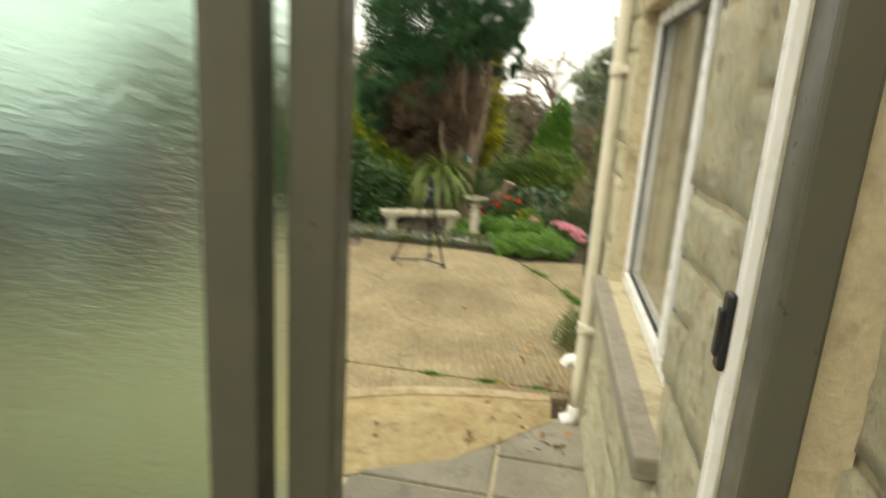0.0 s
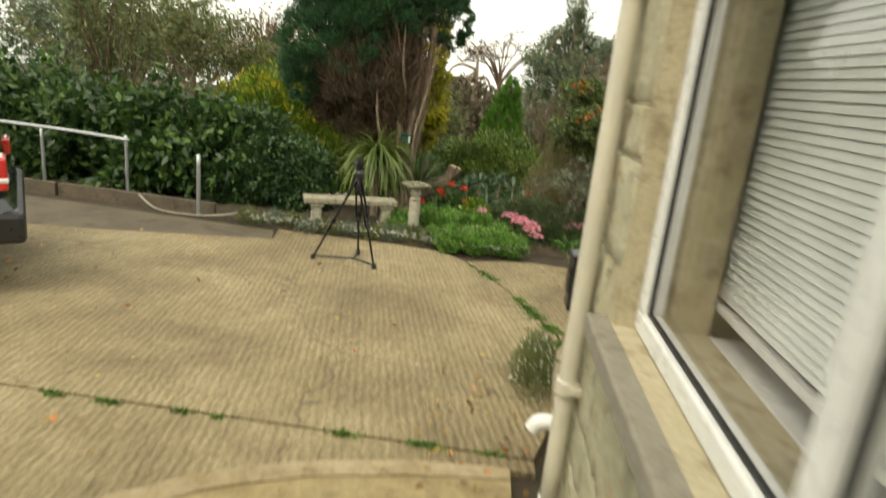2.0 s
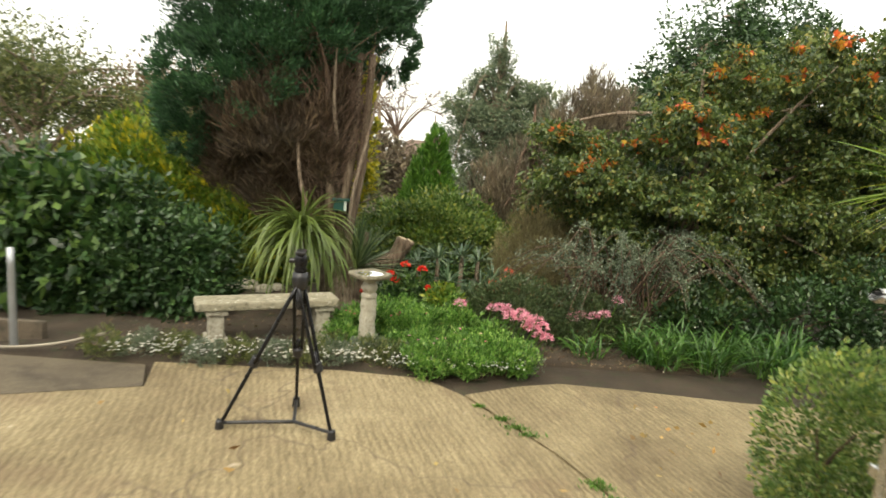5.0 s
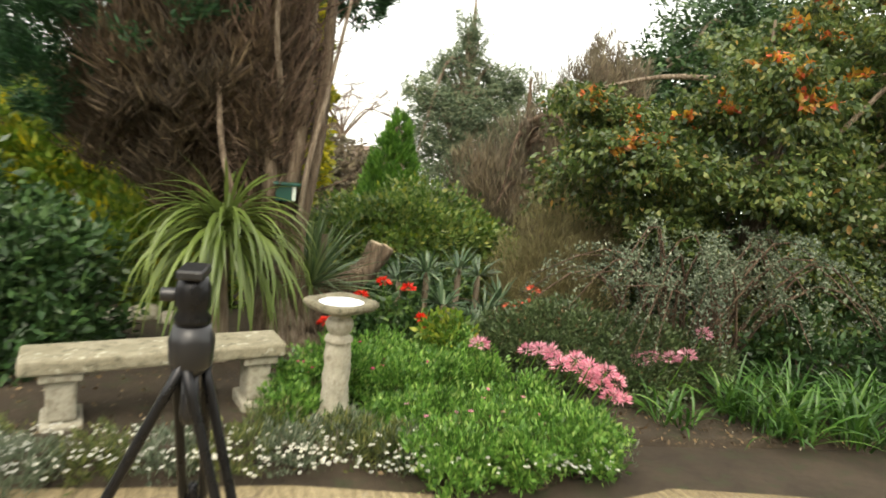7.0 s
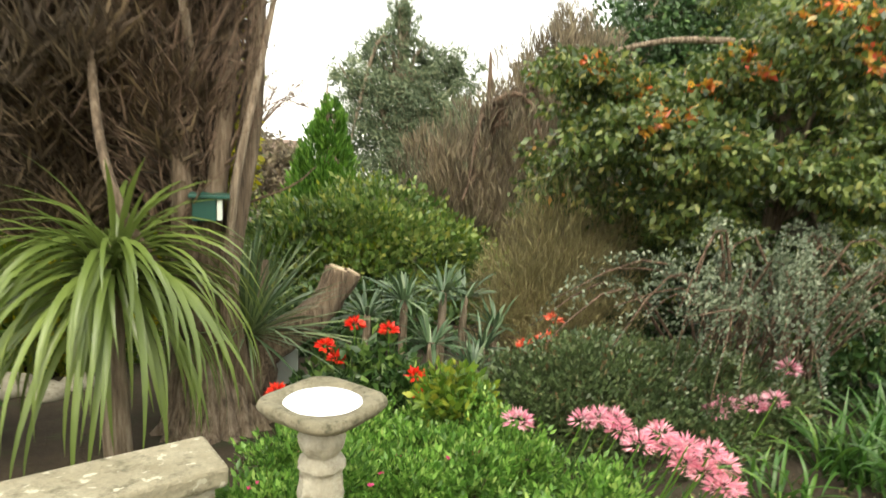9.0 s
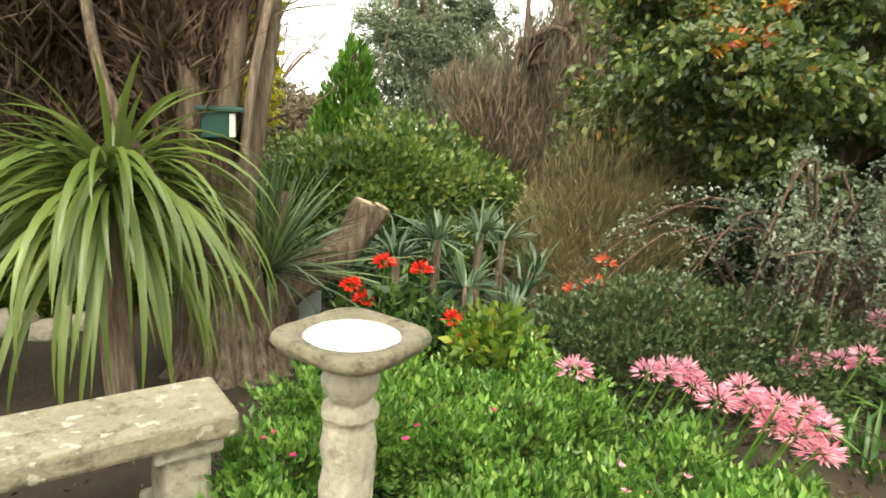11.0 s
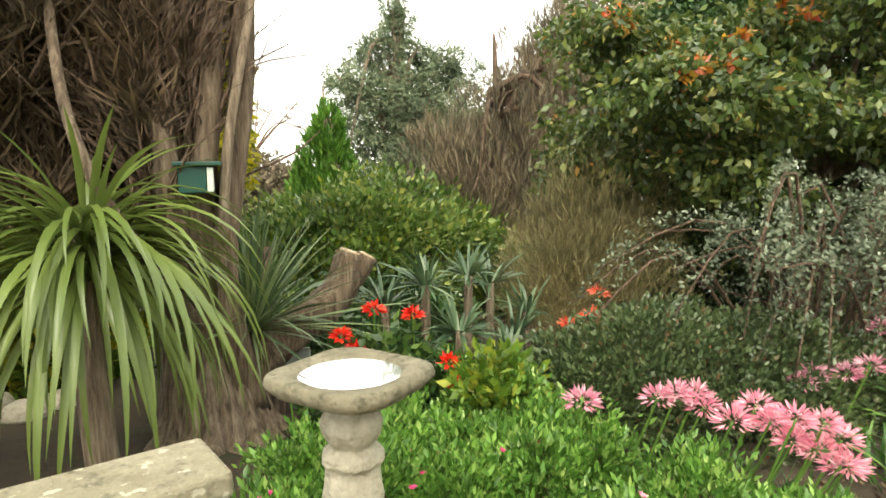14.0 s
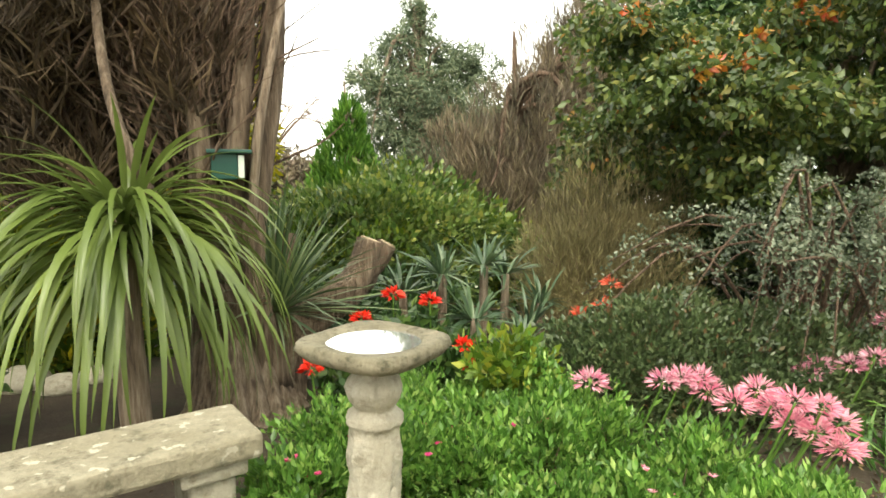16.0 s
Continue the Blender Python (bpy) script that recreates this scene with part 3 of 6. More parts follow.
for x0, x1, y0, y1 in ((0.57, 1.03, 2.88, 3.22), (-0.1, 0.55, 2.2, 2.86), (0.57, 1.03, 2.2, 2.86), (-0.1, 0.55, 1.5, 2.18), (0.57, 1.03, 1.5, 2.18), (-0.75, -0.12, 1.5, 2.18), (-0.1, 0.55, 1.22, 1.48), (0.57, 1.03, 1.22, 1.48), (-0.75, -0.12, 1.22, 1.48)):
    slabs.append([(x0, y0), (x1, y0), (x1, y1), (x0, y1)])
for poly in slabs:
    part("paving_slab", prism(poly, -0.05, 0.026 + random.uniform(-0.003, 0.003), True, 0.005), paving, M_SLAB)
part("bedding", prism([(-0.95, 1.1), (1.04, 1.1), (1.04, 3.85), (0.8, 3.74), (0.58, 3.43), (0.3, 3.14), (-0.36, 2.72)], -0.05, 0.012), paving, M_MORTAR, "gritty mortar between the slabs")

# house: the wall beside the path (window in it), the end wall, the porch
WX, WY0, WY1, WTOP = 1.02, -1.6, 4.0, 3.0
WIN_Y0, WIN_Y1, WIN_Z0, WIN_Z1 = 1.98, 3.46, 0.98, 2.25
wall = thing("wall_east", "rough pale limestone house wall with recessed mortar joints", "wall", (WX, 2, 0), kind="structure")
core = bmesh.new()
for y0, y1, z0, z1 in ((WY0, WIN_Y0, -0.3, WTOP), (WIN_Y1, WY1, -0.3, WTOP), (WIN_Y0, WIN_Y1, -0.3, WIN_Z0), (WIN_Y0, WIN_Y1, WIN_Z1, WTOP)):
    box(core, WX + 0.004, WX + 0.30, y0, y1, z0, z1)
part("core", core, wall, M_MORTAR, "sandy mortar")
end_wall = thing("wall_north", "pale limestone end wall of the house", "wall", (3, WY1, 0), kind="structure")
part("core", boxm(WX + 0.30, 6.5, WY1 - 0.30, WY1 - 0.005, -0.3, WTOP), end_wall, M_STONE)
back_wall = thing("wall_south", "plain plastered wall at the back of the porch", "wall", (0, -1.7, 0), kind="structure")
part("core", boxm(-2.4, WX + 0.3, -1.85, -1.6, -0.3, WTOP), back_wall, M_RENDER)
# added porch side, out of view: glazed so daylight reaches jamb and stone
side_wall = thing("wall_west", "unseen low plastered porch side wall, glazing added above to let daylight in", "wall", (-2.3, 0, 0), kind="structure")
part("core", boxm(-2.4, -2.15, -1.6, 1.12, -0.3, 0.75), side_wall, M_RENDER)
part("top_rail", boxm(-2.31, -2.24, -1.6, 1.12, 2.47, WTOP), side_wall, M_PAINT)
for y0 in (-1.6, -0.27, 1.05):
    part("stile", boxm(-2.31, -2.24, y0, y0 + 0.07, 0.75, 2.47), side_wall, M_PAINT)
for y0 in (-1.53, -0.2):
    q = part("pane", boxm(-2.28, -2.272, y0, y0 + 1.25, 0.752, 2.468), side_wall, M_GLASS)
    q.visible_shadow = False
room = thing("wall_inside", "pale plastered walls of the room behind the window", "wall", (3.5, 2, 0), kind="structure")
rb = bmesh.new()
box(rb, 4.3, 4.4, -1.0, 3.78, -0.3, WTOP)
box(rb, WX + 0.3, 4.3, -1.1, -1.0, -0.3, WTOP)
part("core", rb, room, M_RENDER)
floor = solo("floor", boxm(-2.15, WX + 0.012, -1.6, 1.12, -0.1, 0.16), "stone-grey porch floor level with the doorstep", "floor", M_SLAB, kind="structure")
floor_in = solo("floor_inside", boxm(WX + 0.3, 4.3, -1.0, 3.78, -0.1, 0.16), "brown carpeted room floor", "floor", M_TIMBER, kind="structure")
# added roof, out of view: shadowless glass keeps the porch from going dark
ceiling = solo("ceiling", boxm(-2.5, WX - 0.065, -1.9, 1.3, WTOP, WTOP + 0.012), "unseen clear glass porch roof, added to let daylight in", "ceiling", M_GLASS, kind="structure")
ceiling.visible_shadow = False
ceiling_house = solo("ceiling_house", boxm(WX - 0.06, 6.6, -1.9, 1.3, WTOP, WTOP + 0.15), "plain ceiling and eaves of the house", "ceiling", M_RENDER, kind="structure")
ceiling_in = solo("ceiling_inside", boxm(WX - 0.06, 6.6, 1.305, WY1 + 0.1, WTOP + 0.003, WTOP + 0.15), "plain ceiling over the room behind the window", "ceiling", M_RENDER, kind="structure")


# window in the house wall
window = thing("window_1", "white plastic casement window with venetian blinds inside", "window", (1.1, 2.7, WIN_Z0), kind="structure")
FX0, FX1 = 1.09, 1.155
MUL = 2.41


def rail(name, y0, y1, z0, z1, x0=FX0, x1=FX1):
    return part(name, boxm(x0, x1, y0, y1, z0, z1, 0.008), window, M_UPVC)


rail("window_frame", WIN_Y0, WIN_Y1, WIN_Z0 + 0.002, WIN_Z0 + 0.065)
rail("window_frame", WIN_Y0, WIN_Y1, WIN_Z1 - 0.06, WIN_Z1 - 0.002)
rail("window_frame", WIN_Y1 - 0.06, WIN_Y1, WIN_Z0 + 0.066, WIN_Z1 - 0.061)
rail("window_frame", WIN_Y0, WIN_Y0 + 0.06, WIN_Z0 + 0.066, WIN_Z1 - 0.061)
rail("mullion", MUL - 0.035, MUL + 0.035, WIN_Z0 + 0.066, WIN_Z1 - 0.061, FX0 - 0.004)
for y0, y1 in ((WIN_Y0 + 0.06, MUL - 0.035), (MUL + 0.035, WIN_Y1 - 0.06)):
    z0, z1 = WIN_Z0 + 0.066, WIN_Z1 - 0.061
    sealb = bmesh.new()
    box(sealb, FX0 + 0.018, FX0 + 0.03, y0, y1, z0, z0 + 0.01)
    box(sealb, FX0 + 0.018, FX0 + 0.03, y0, y1, z1 - 0.01, z1)
    box(sealb, FX0 + 0.018, FX0 + 0.03, y0, y0 + 0.01, z0 + 0.01, z1 - 0.01)
    box(sealb, FX0 + 0.018, FX0 + 0.03, y1 - 0.01, y1, z0 + 0.01, z1 - 0.01)
    part("seal", sealb, window, M_SEAL, "black rubber seal")
    pane = part("pane", boxm(FX0 + 0.034, FX0 + 0.05, y0 + 0.002, y1 - 0.002, z0 + 0.002, z1 - 0.002), window, M_GLASS)
    pane.visible_shadow = False
sill = solo("window_sill", boxm(0.955, FX0 + 0.02, WIN_Y0 - 0.12, WIN_Y1 + 0.1, WIN_Z0 - 0.075, WIN_Z0 - 0.002, 0.01), "worn grey stone sill under the window", "window sill", M_SILL, kind="structure")
sill_in = solo("window_board", boxm(WX + 0.305, 1.46, WIN_Y0, WIN_Y1, WIN_Z0 - 0.03, WIN_Z0, 0.006), "white painted inner window board", "window sill", M_UPVC, kind="structure")
blind = thing("venetian_blind", "white venetian blind hanging inside the window", "blind", (1.19, 2.75, WIN_Z1), "window blinds")
BLX = 0.16
slat = mesh_of("slat", [(-0.006, y, s * 0.0 - 0.0140) for y in (WIN_Y0 + 0.03, WIN_Y1 + 0.14) for s in (1,)] + [(0.006, y, 0.0140) for y in (WIN_Y0 + 0.03, WIN_Y1 + 0.14)] +
               [(-0.005, y, -0.0150) for y in (WIN_Y0 + 0.03, WIN_Y1 + 0.14)] + [(0.007, y, 0.0130) for y in (WIN_Y0 + 0.03, WIN_Y1 + 0.14)],
               [(0, 2, 3, 1), (4, 5, 7, 6), (0, 4, 6, 2), (1, 3, 7, 5), (0, 1, 5, 4), (2, 6, 7, 3)], M_BLIND)
for i in range(44):
    s = part("slat", slat, blind)
    s.location = (BLX, -2.75, -0.05 - i * 0.0252)
part("head_rail", boxm(1.17 + BLX, 1.21 + BLX, WIN_Y0 + 0.02, WIN_Y1 + 0.15, WIN_Z1 - 0.035, WIN_Z1), blind, M_UPVC)
part("bottom_rail", boxm(1.175 + BLX, 1.205 + BLX, WIN_Y0 + 0.03, WIN_Y1 + 0.14, WIN_Z1 - 1.19, WIN_Z1 - 1.165), blind, M_UPVC)

# porch front: fixed frosted light, open leaf, the jamb by the wall
DY = 1.17
sidelight = thing("window_2", "olive-grey glazed porch front with rippled frosted glass", "window", (-0.8, DY, 0.16), kind="structure")
part("stile", boxm(0.205, 0.285, DY - 0.035, DY + 0.03, 0.162, 2.55, 0.006), sidelight, M_PAINT)
part("stile", boxm(-1.0, -0.92, DY - 0.035, DY + 0.03, 0.162, 2.55, 0.006), sidelight, M_PAINT)
part("stile", boxm(-2.15, -2.07, DY - 0.035, DY + 0.03, 0.162, 2.55, 0.006), sidelight, M_PAINT)
part("bottom_rail", boxm(-2.07, 0.205, DY - 0.03, DY + 0.025, 0.162, 0.42, 0.006), sidelight, M_PAINT)
part("top_rail", boxm(-2.07, 0.205, DY - 0.03, DY + 0.025, 2.47, 2.55, 0.006), sidelight, M_PAINT)
for x0, x1 in ((-0.92, 0.205), (-2.07, -1.0)):
    q = part("pane", boxm(x0, x1, DY - 0.008, DY + 0.0, 0.42, 2.47), sidelight, M_FROST)
    q.visible_shadow = False
leaf_door = thing("door_1", "olive-grey framed frosted glass door folded open against the glazed front", "door", (0.31, DY + 0.05, 0.16), kind="structure")
part("stile", boxm(0.312, 0.385, DY + 0.002, DY + 0.065, 0.175, 2.45, 0.006), leaf_door, M_PAINT)
part("stile", boxm(-0.42, -0.35, DY + 0.04, DY + 0.08, 0.175, 2.45, 0.006), leaf_door, M_PAINT)
part("bottom_rail", boxm(-0.35, 0.312, DY + 0.04, DY + 0.08, 0.175, 0.42, 0.006), leaf_door, M_PAINT)
part("top_rail", boxm(-0.35, 0.312, DY + 0.04, DY + 0.08, 2.37, 2.45, 0.006), leaf_door, M_PAINT)
q = part("pane", boxm(-0.35, 0.312, DY + 0.055, DY + 0.063, 0.42, 2.37), leaf_door, M_FROST)
q.visible_shadow = False
stay = part("door_stay", mesh_of("door_stay", *tube([(0.26, DY - 0.045, 1.17), (0.30, DY - 0.06, 1.16), (0.35, DY - 0.012, 1.185)], [0.006, 0.006, 0.006], 8), M_STEEL, True), leaf_door, label="thin steel hook stay")
jamb = thing("door_frame", "olive-grey door jamb with a white weather strip beside the stone wall", "door frame", (0.93, 1.1, 0.16), kind="structure")
part("jamb", boxm(0.902, 0.955, 1.03, 1.1, 0.162, 2.55, 0.006), jamb, M_PAINT)
part("packing", boxm(0.956, 1.018, 1.05, 1.1, 0.162, 2.55), jamb, M_MORTAR, "mortar fillet between jamb and stone")
part("weather_strip", boxm(0.885, 0.901, 1.098, 1.116, 0.162, 2.55, 0.003), jamb, M_UPVC, "white plastic weather strip")
part("head", boxm(0.285, 0.884, 1.05, 1.12, 2.47, 2.55, 0.006), jamb, M_PAINT)
for z in (1.60, 2.06, 0.7):
    kb = bmesh.new()
    box(kb, 0.874, 0.884, 1.094, 1.116, z - 0.045, z + 0.05, 0.004)
    box(kb, 0.869, 0.875, 1.098, 1.112, z - 0.028, z + 0.03, 0.002)
    part("latch_keep", kb, jamb, M_BLACK, "black latch keep")

# rainwater pipe at the corner of the wall
drain = thing("drainpipe", "cream plastic drainpipe with brackets fixed to the wall", "pipe", (0.965, 3.72, 0))
part("pipe", mesh_of("pipe", *tube([(0.965, 3.72, 0.1), (0.965, 3.72, 1.5), (0.965, 3.72, 2.95)], [0.034] * 3, 18), M_PIPE, True), drain)
for z in (0.62, 2.0):
    part("bracket", mesh_of("bracket", *tube([(0.965, 3.72, z - 0.03), (0.965, 3.72, z + 0.03)], [0.042, 0.042], 18), M_PIPE, True), drain)
    part("bracket_lug", boxm(0.97, 1.025, 3.67, 3.77, z - 0.015, z + 0.015, 0.004), drain, M_PIPE)
part("shoe", mesh_of("shoe", *tube([(0.965, 3.72, 0.14), (0.955, 3.72, 0.07), (0.90, 3.73, 0.035)], [0.038, 0.038, 0.036], 18), M_UPVC, True), drain, label="white outlet shoe")
waste = solo("waste_pipe", mesh_of("waste_pipe", *tube([(1.03, 4.0, 0.3), (0.93, 4.0, 0.3), (0.90, 4.0, 0.26)], [0.035, 0.035, 0.035], 14), M_UPVC, True), "short white waste pipe stub from the wall", "pipe")
meter = thing("wall_box", "black plastic box fixed to the corner of the stone wall", "box", (0.96, 3.94, 0.8))
part("body", boxm(0.93, 1.018, 3.80, 3.895, 0.88, 1.075, 0.01), meter, M_BLACK)
part("lid", boxm(0.924, 1.018, 3.794, 3.90, 1.077, 1.098, 0.006), meter, M_BLACK)
part("cover", boxm(0.924, 0.929, 3.81, 3.843, 0.95, 1.05, 0.002), meter, M_DARKMETAL)
part("cover", boxm(0.924, 0.929, 3.852, 3.885, 0.95, 1.05, 0.002), meter, M_DARKMETAL)

# raised patio with curved flagstone edge, low wall and glass rail
PZ = 0.13
patio = thing("patio", "raised flagstone patio with a curved stone edge", "patio", (2.5, 5, 0), kind="structure")
curve = [(1.10, 4.10), (1.08, 4.6), (1.12, 5.0), (1.20, 5.3), (1.30, 5.55), (1.42, 5.75)]
part("base", prism([(4.6, 4.0), (4.6, 5.86), (1.5, 5.86)] + curve[::-1], -0.3, PZ - 0.045, False), patio, M_STONE)
for i in range(len(curve) - 1):
    (xa, ya), (xb, yb) = curve[i], curve[i + 1]
    part("edge_stone", prism([(xa - 0.02, ya + 0.006), (xa + 0.17, ya + 0.006), (xb + 0.17, yb - 0.006), (xb - 0.02, yb - 0.006)], PZ - 0.06, PZ + 0.004, False, 0.008), patio, M_PATIO)
    part("riser_stone", prism([(xa - 0.004, ya + 0.01), (xa + 0.1, ya + 0.01), (xb + 0.1, yb - 0.01), (xb - 0.004, yb - 0.01)], -0.25, PZ - 0.064, False, 0.008), patio, M_STONE)
y = 4.10
row = 0
while y < 5.6:
    h = (0.30, 0.24, 0.34, 0.27)[row % 4]
    h = min(h, 5.66 - y)
    x = 1.29 + (0.0 if row < 3 else 0.1) + 0.02 * row
    while x < 4.5:
        w = min(random.choice((0.26, 0.34, 0.42)), 4.55 - x)
        part("flagstone", prism([(x, y), (x + w - 0.014, y), (x + w - 0.014, y + h - 0.014), (x, y + h - 0.014)], PZ - 0.05, PZ + random.uniform(-0.004, 0.004), False, 0.006), patio, M_PATIO)
        x += w
    y += h
    row += 1
low_wall = thing("low_wall", "low coursed stone wall along the patio edge", "wall", (3, 5.75, 0), kind="structure")
for z0, z1, off in ((PZ - 0.06, PZ + 0.06, 0.0), (PZ + 0.068, PZ + 0.135, 0.15), (PZ + 0.142, PZ + 0.20, 0.3)):
    x = 1.56
    while x < 4.55:
        w = random.uniform(0.28, 0.5)
        part("stone", boxm(x, min(x + w, 4.6) - 0.01, 5.68 + random.uniform(-0.008, 0.008), 5.84, z0, z1, 0.008), low_wall, M_PATIO)
        x += w
pier = thing("stone_pier", "squat stone pier with a capstone under the rail", "pier", (1.42, 5.6, 0), kind="structure")
part("block", boxm(1.31, 1.53, 5.50, 5.72, -0.12, 0.33, 0.015), pier, M_STONE)
part("capstone", boxm(1.285, 1.555, 5.475, 5.745, 0.335, 0.40, 0.015), pier, M_PATIO)
balus = thing("glass_balustrade", "brushed steel and glass balustrade along the patio", "railing", (1.4, 5.6, 0.4))
part("post", mesh_of("post", *tube([(1.37, 5.55, 0.40), (1.37, 5.55, 1.13)], [0.022, 0.022], 16), M_STEEL, True), balus)
part("post", mesh_of("post", *tube([(1.47, 5.69, 0.40), (1.47, 5.69, 1.13)], [0.022, 0.022], 16), M_STEEL, True), balus)
part("post", mesh_of("post", *tube([(3.0, 5.74, PZ + 0.2), (3.0, 5.74, 1.13)], [0.022, 0.022], 16), M_STEEL, True), balus)
part("post", mesh_of("post", *tube([(4.5, 5.74, PZ + 0.2), (4.5, 5.74, 1.13)], [0.022, 0.022], 16), M_STEEL, True), balus)
part("base_flange", mesh_of("base_flange", *tube([(1.37, 5.55, 0.40), (1.37, 5.55, 0.412)], [0.05, 0.05], 18), M_STEEL, True), balus)
part("base_flange", mesh_of("base_flange", *tube([(1.47, 5.69, 0.40), (1.47, 5.69, 0.412)], [0.05, 0.05], 18), M_STEEL, True), balus)
part("handrail", mesh_of("handrail", *tube([(1.365, 5.54, 1.145), (1.46, 5.685, 1.15), (1.60, 5.73, 1.15), (4.5, 5.74, 1.15)], [0.024] * 4, 14), M_STEEL, True), balus)
for x0, x1 in ((1.54, 2.95), (3.05, 4.45)):
    q = part("glass_panel", boxm(x0, x1, 5.735, 5.745, PZ + 0.25, 1.07), balus, M_RAILGLASS, "grey-tinted glass panel")
    q.visible_shadow = False
for z in (0.55, 0.98):
    for x in (1.51, 2.97):
        part("clamp", boxm(x - 0.035, x + 0.05, 5.715, 5.765, z - 0.022, z + 0.022, 0.006), balus, M_STEEL)


# ---- things on the drive ----
def tripod(at):
    g = ground_z(*at)
    t = thing("camera_tripod", "black camera tripod with a ground spreader, no camera on it", "tripod", (at[0], at[1], g))
    c = Vector((at[0], at[1], g))
    hub = c + Vector((0, 0, 0.86))
    feet = [c + Vector((r * math.cos(a), r * math.sin(a), 0.02)) for r, a in ((0.24, radians(-25)), (0.32, radians(95)), (0.40, radians(183)))]
    for f in feet:
        side = (f - c).cross(Vector((0, 0, 1))).normalized() * 0.018
        leg = part("leg", mesh_of("leg", *join(*[tube([hub + s * 1.6 + (f - hub) * 0.03, hub + s * 1.2 + (f - hub) * 0.55], [0.011, 0.011], 8) for s in (side, -side)], tube([hub + (f - hub) * 0.45, f], [0.012, 0.010], 8)), M_DARKMETAL, True), t)
        part("leg_clamp", mesh_of("leg_clamp", *tube([hub + (f - hub) * 0.52, hub + (f - hub) * 0.58], [0.028, 0.028], 8), M_BLACK, True), t)
        part("foot", mesh_of("foot", *tube([f - Vector((0, 0, 0.02)), f + Vector((0, 0, 0.035))], [0.026, 0.02], 10), M_BLACK, True), t)
        part("spreader_arm", mesh_of("spreader_arm", *tube([c + Vector((0, 0, 0.05)), f + Vector((0, 0, 0.02))], [0.011, 0.010], 8), M_BLACK, True), t)
    part("hub", mesh_of("hub", *lathe([(0.025, -0.05), (0.042, -0.03), (0.045, 0.02), (0.036, 0.05)], 18, tuple(hub)), M_BLACK, True), t)
    part("bowl_handle", mesh_of("bowl_handle", *lathe([(0.012, -0.16), (0.02, -0.14), (0.016, -0.05)], 12, tuple(hub)), M_BLACK, True), t)
    part("head", mesh_of("head", *lathe([(0.032, 0.05), (0.036, 0.065), (0.028, 0.08), (0.034, 0.09), (0.034, 0.13), (0.026, 0.15)], 18, tuple(hub)), M_DARKMETAL, True), t)
    part("plate", boxm(hub.x - 0.026, hub.x + 0.026, hub.y - 0.045, hub.y + 0.045, hub.z + 0.148, hub.z + 0.168, 0.005), t, M_BLACK)
    part("knob", mesh_of("knob", *tube([hub + Vector((-0.03, 0, 0.11)), hub + Vector((-0.06, 0, 0.11))], [0.014, 0.014], 12), M_BLACK, True), t)
    return t


tripod((-0.60, 7.31))


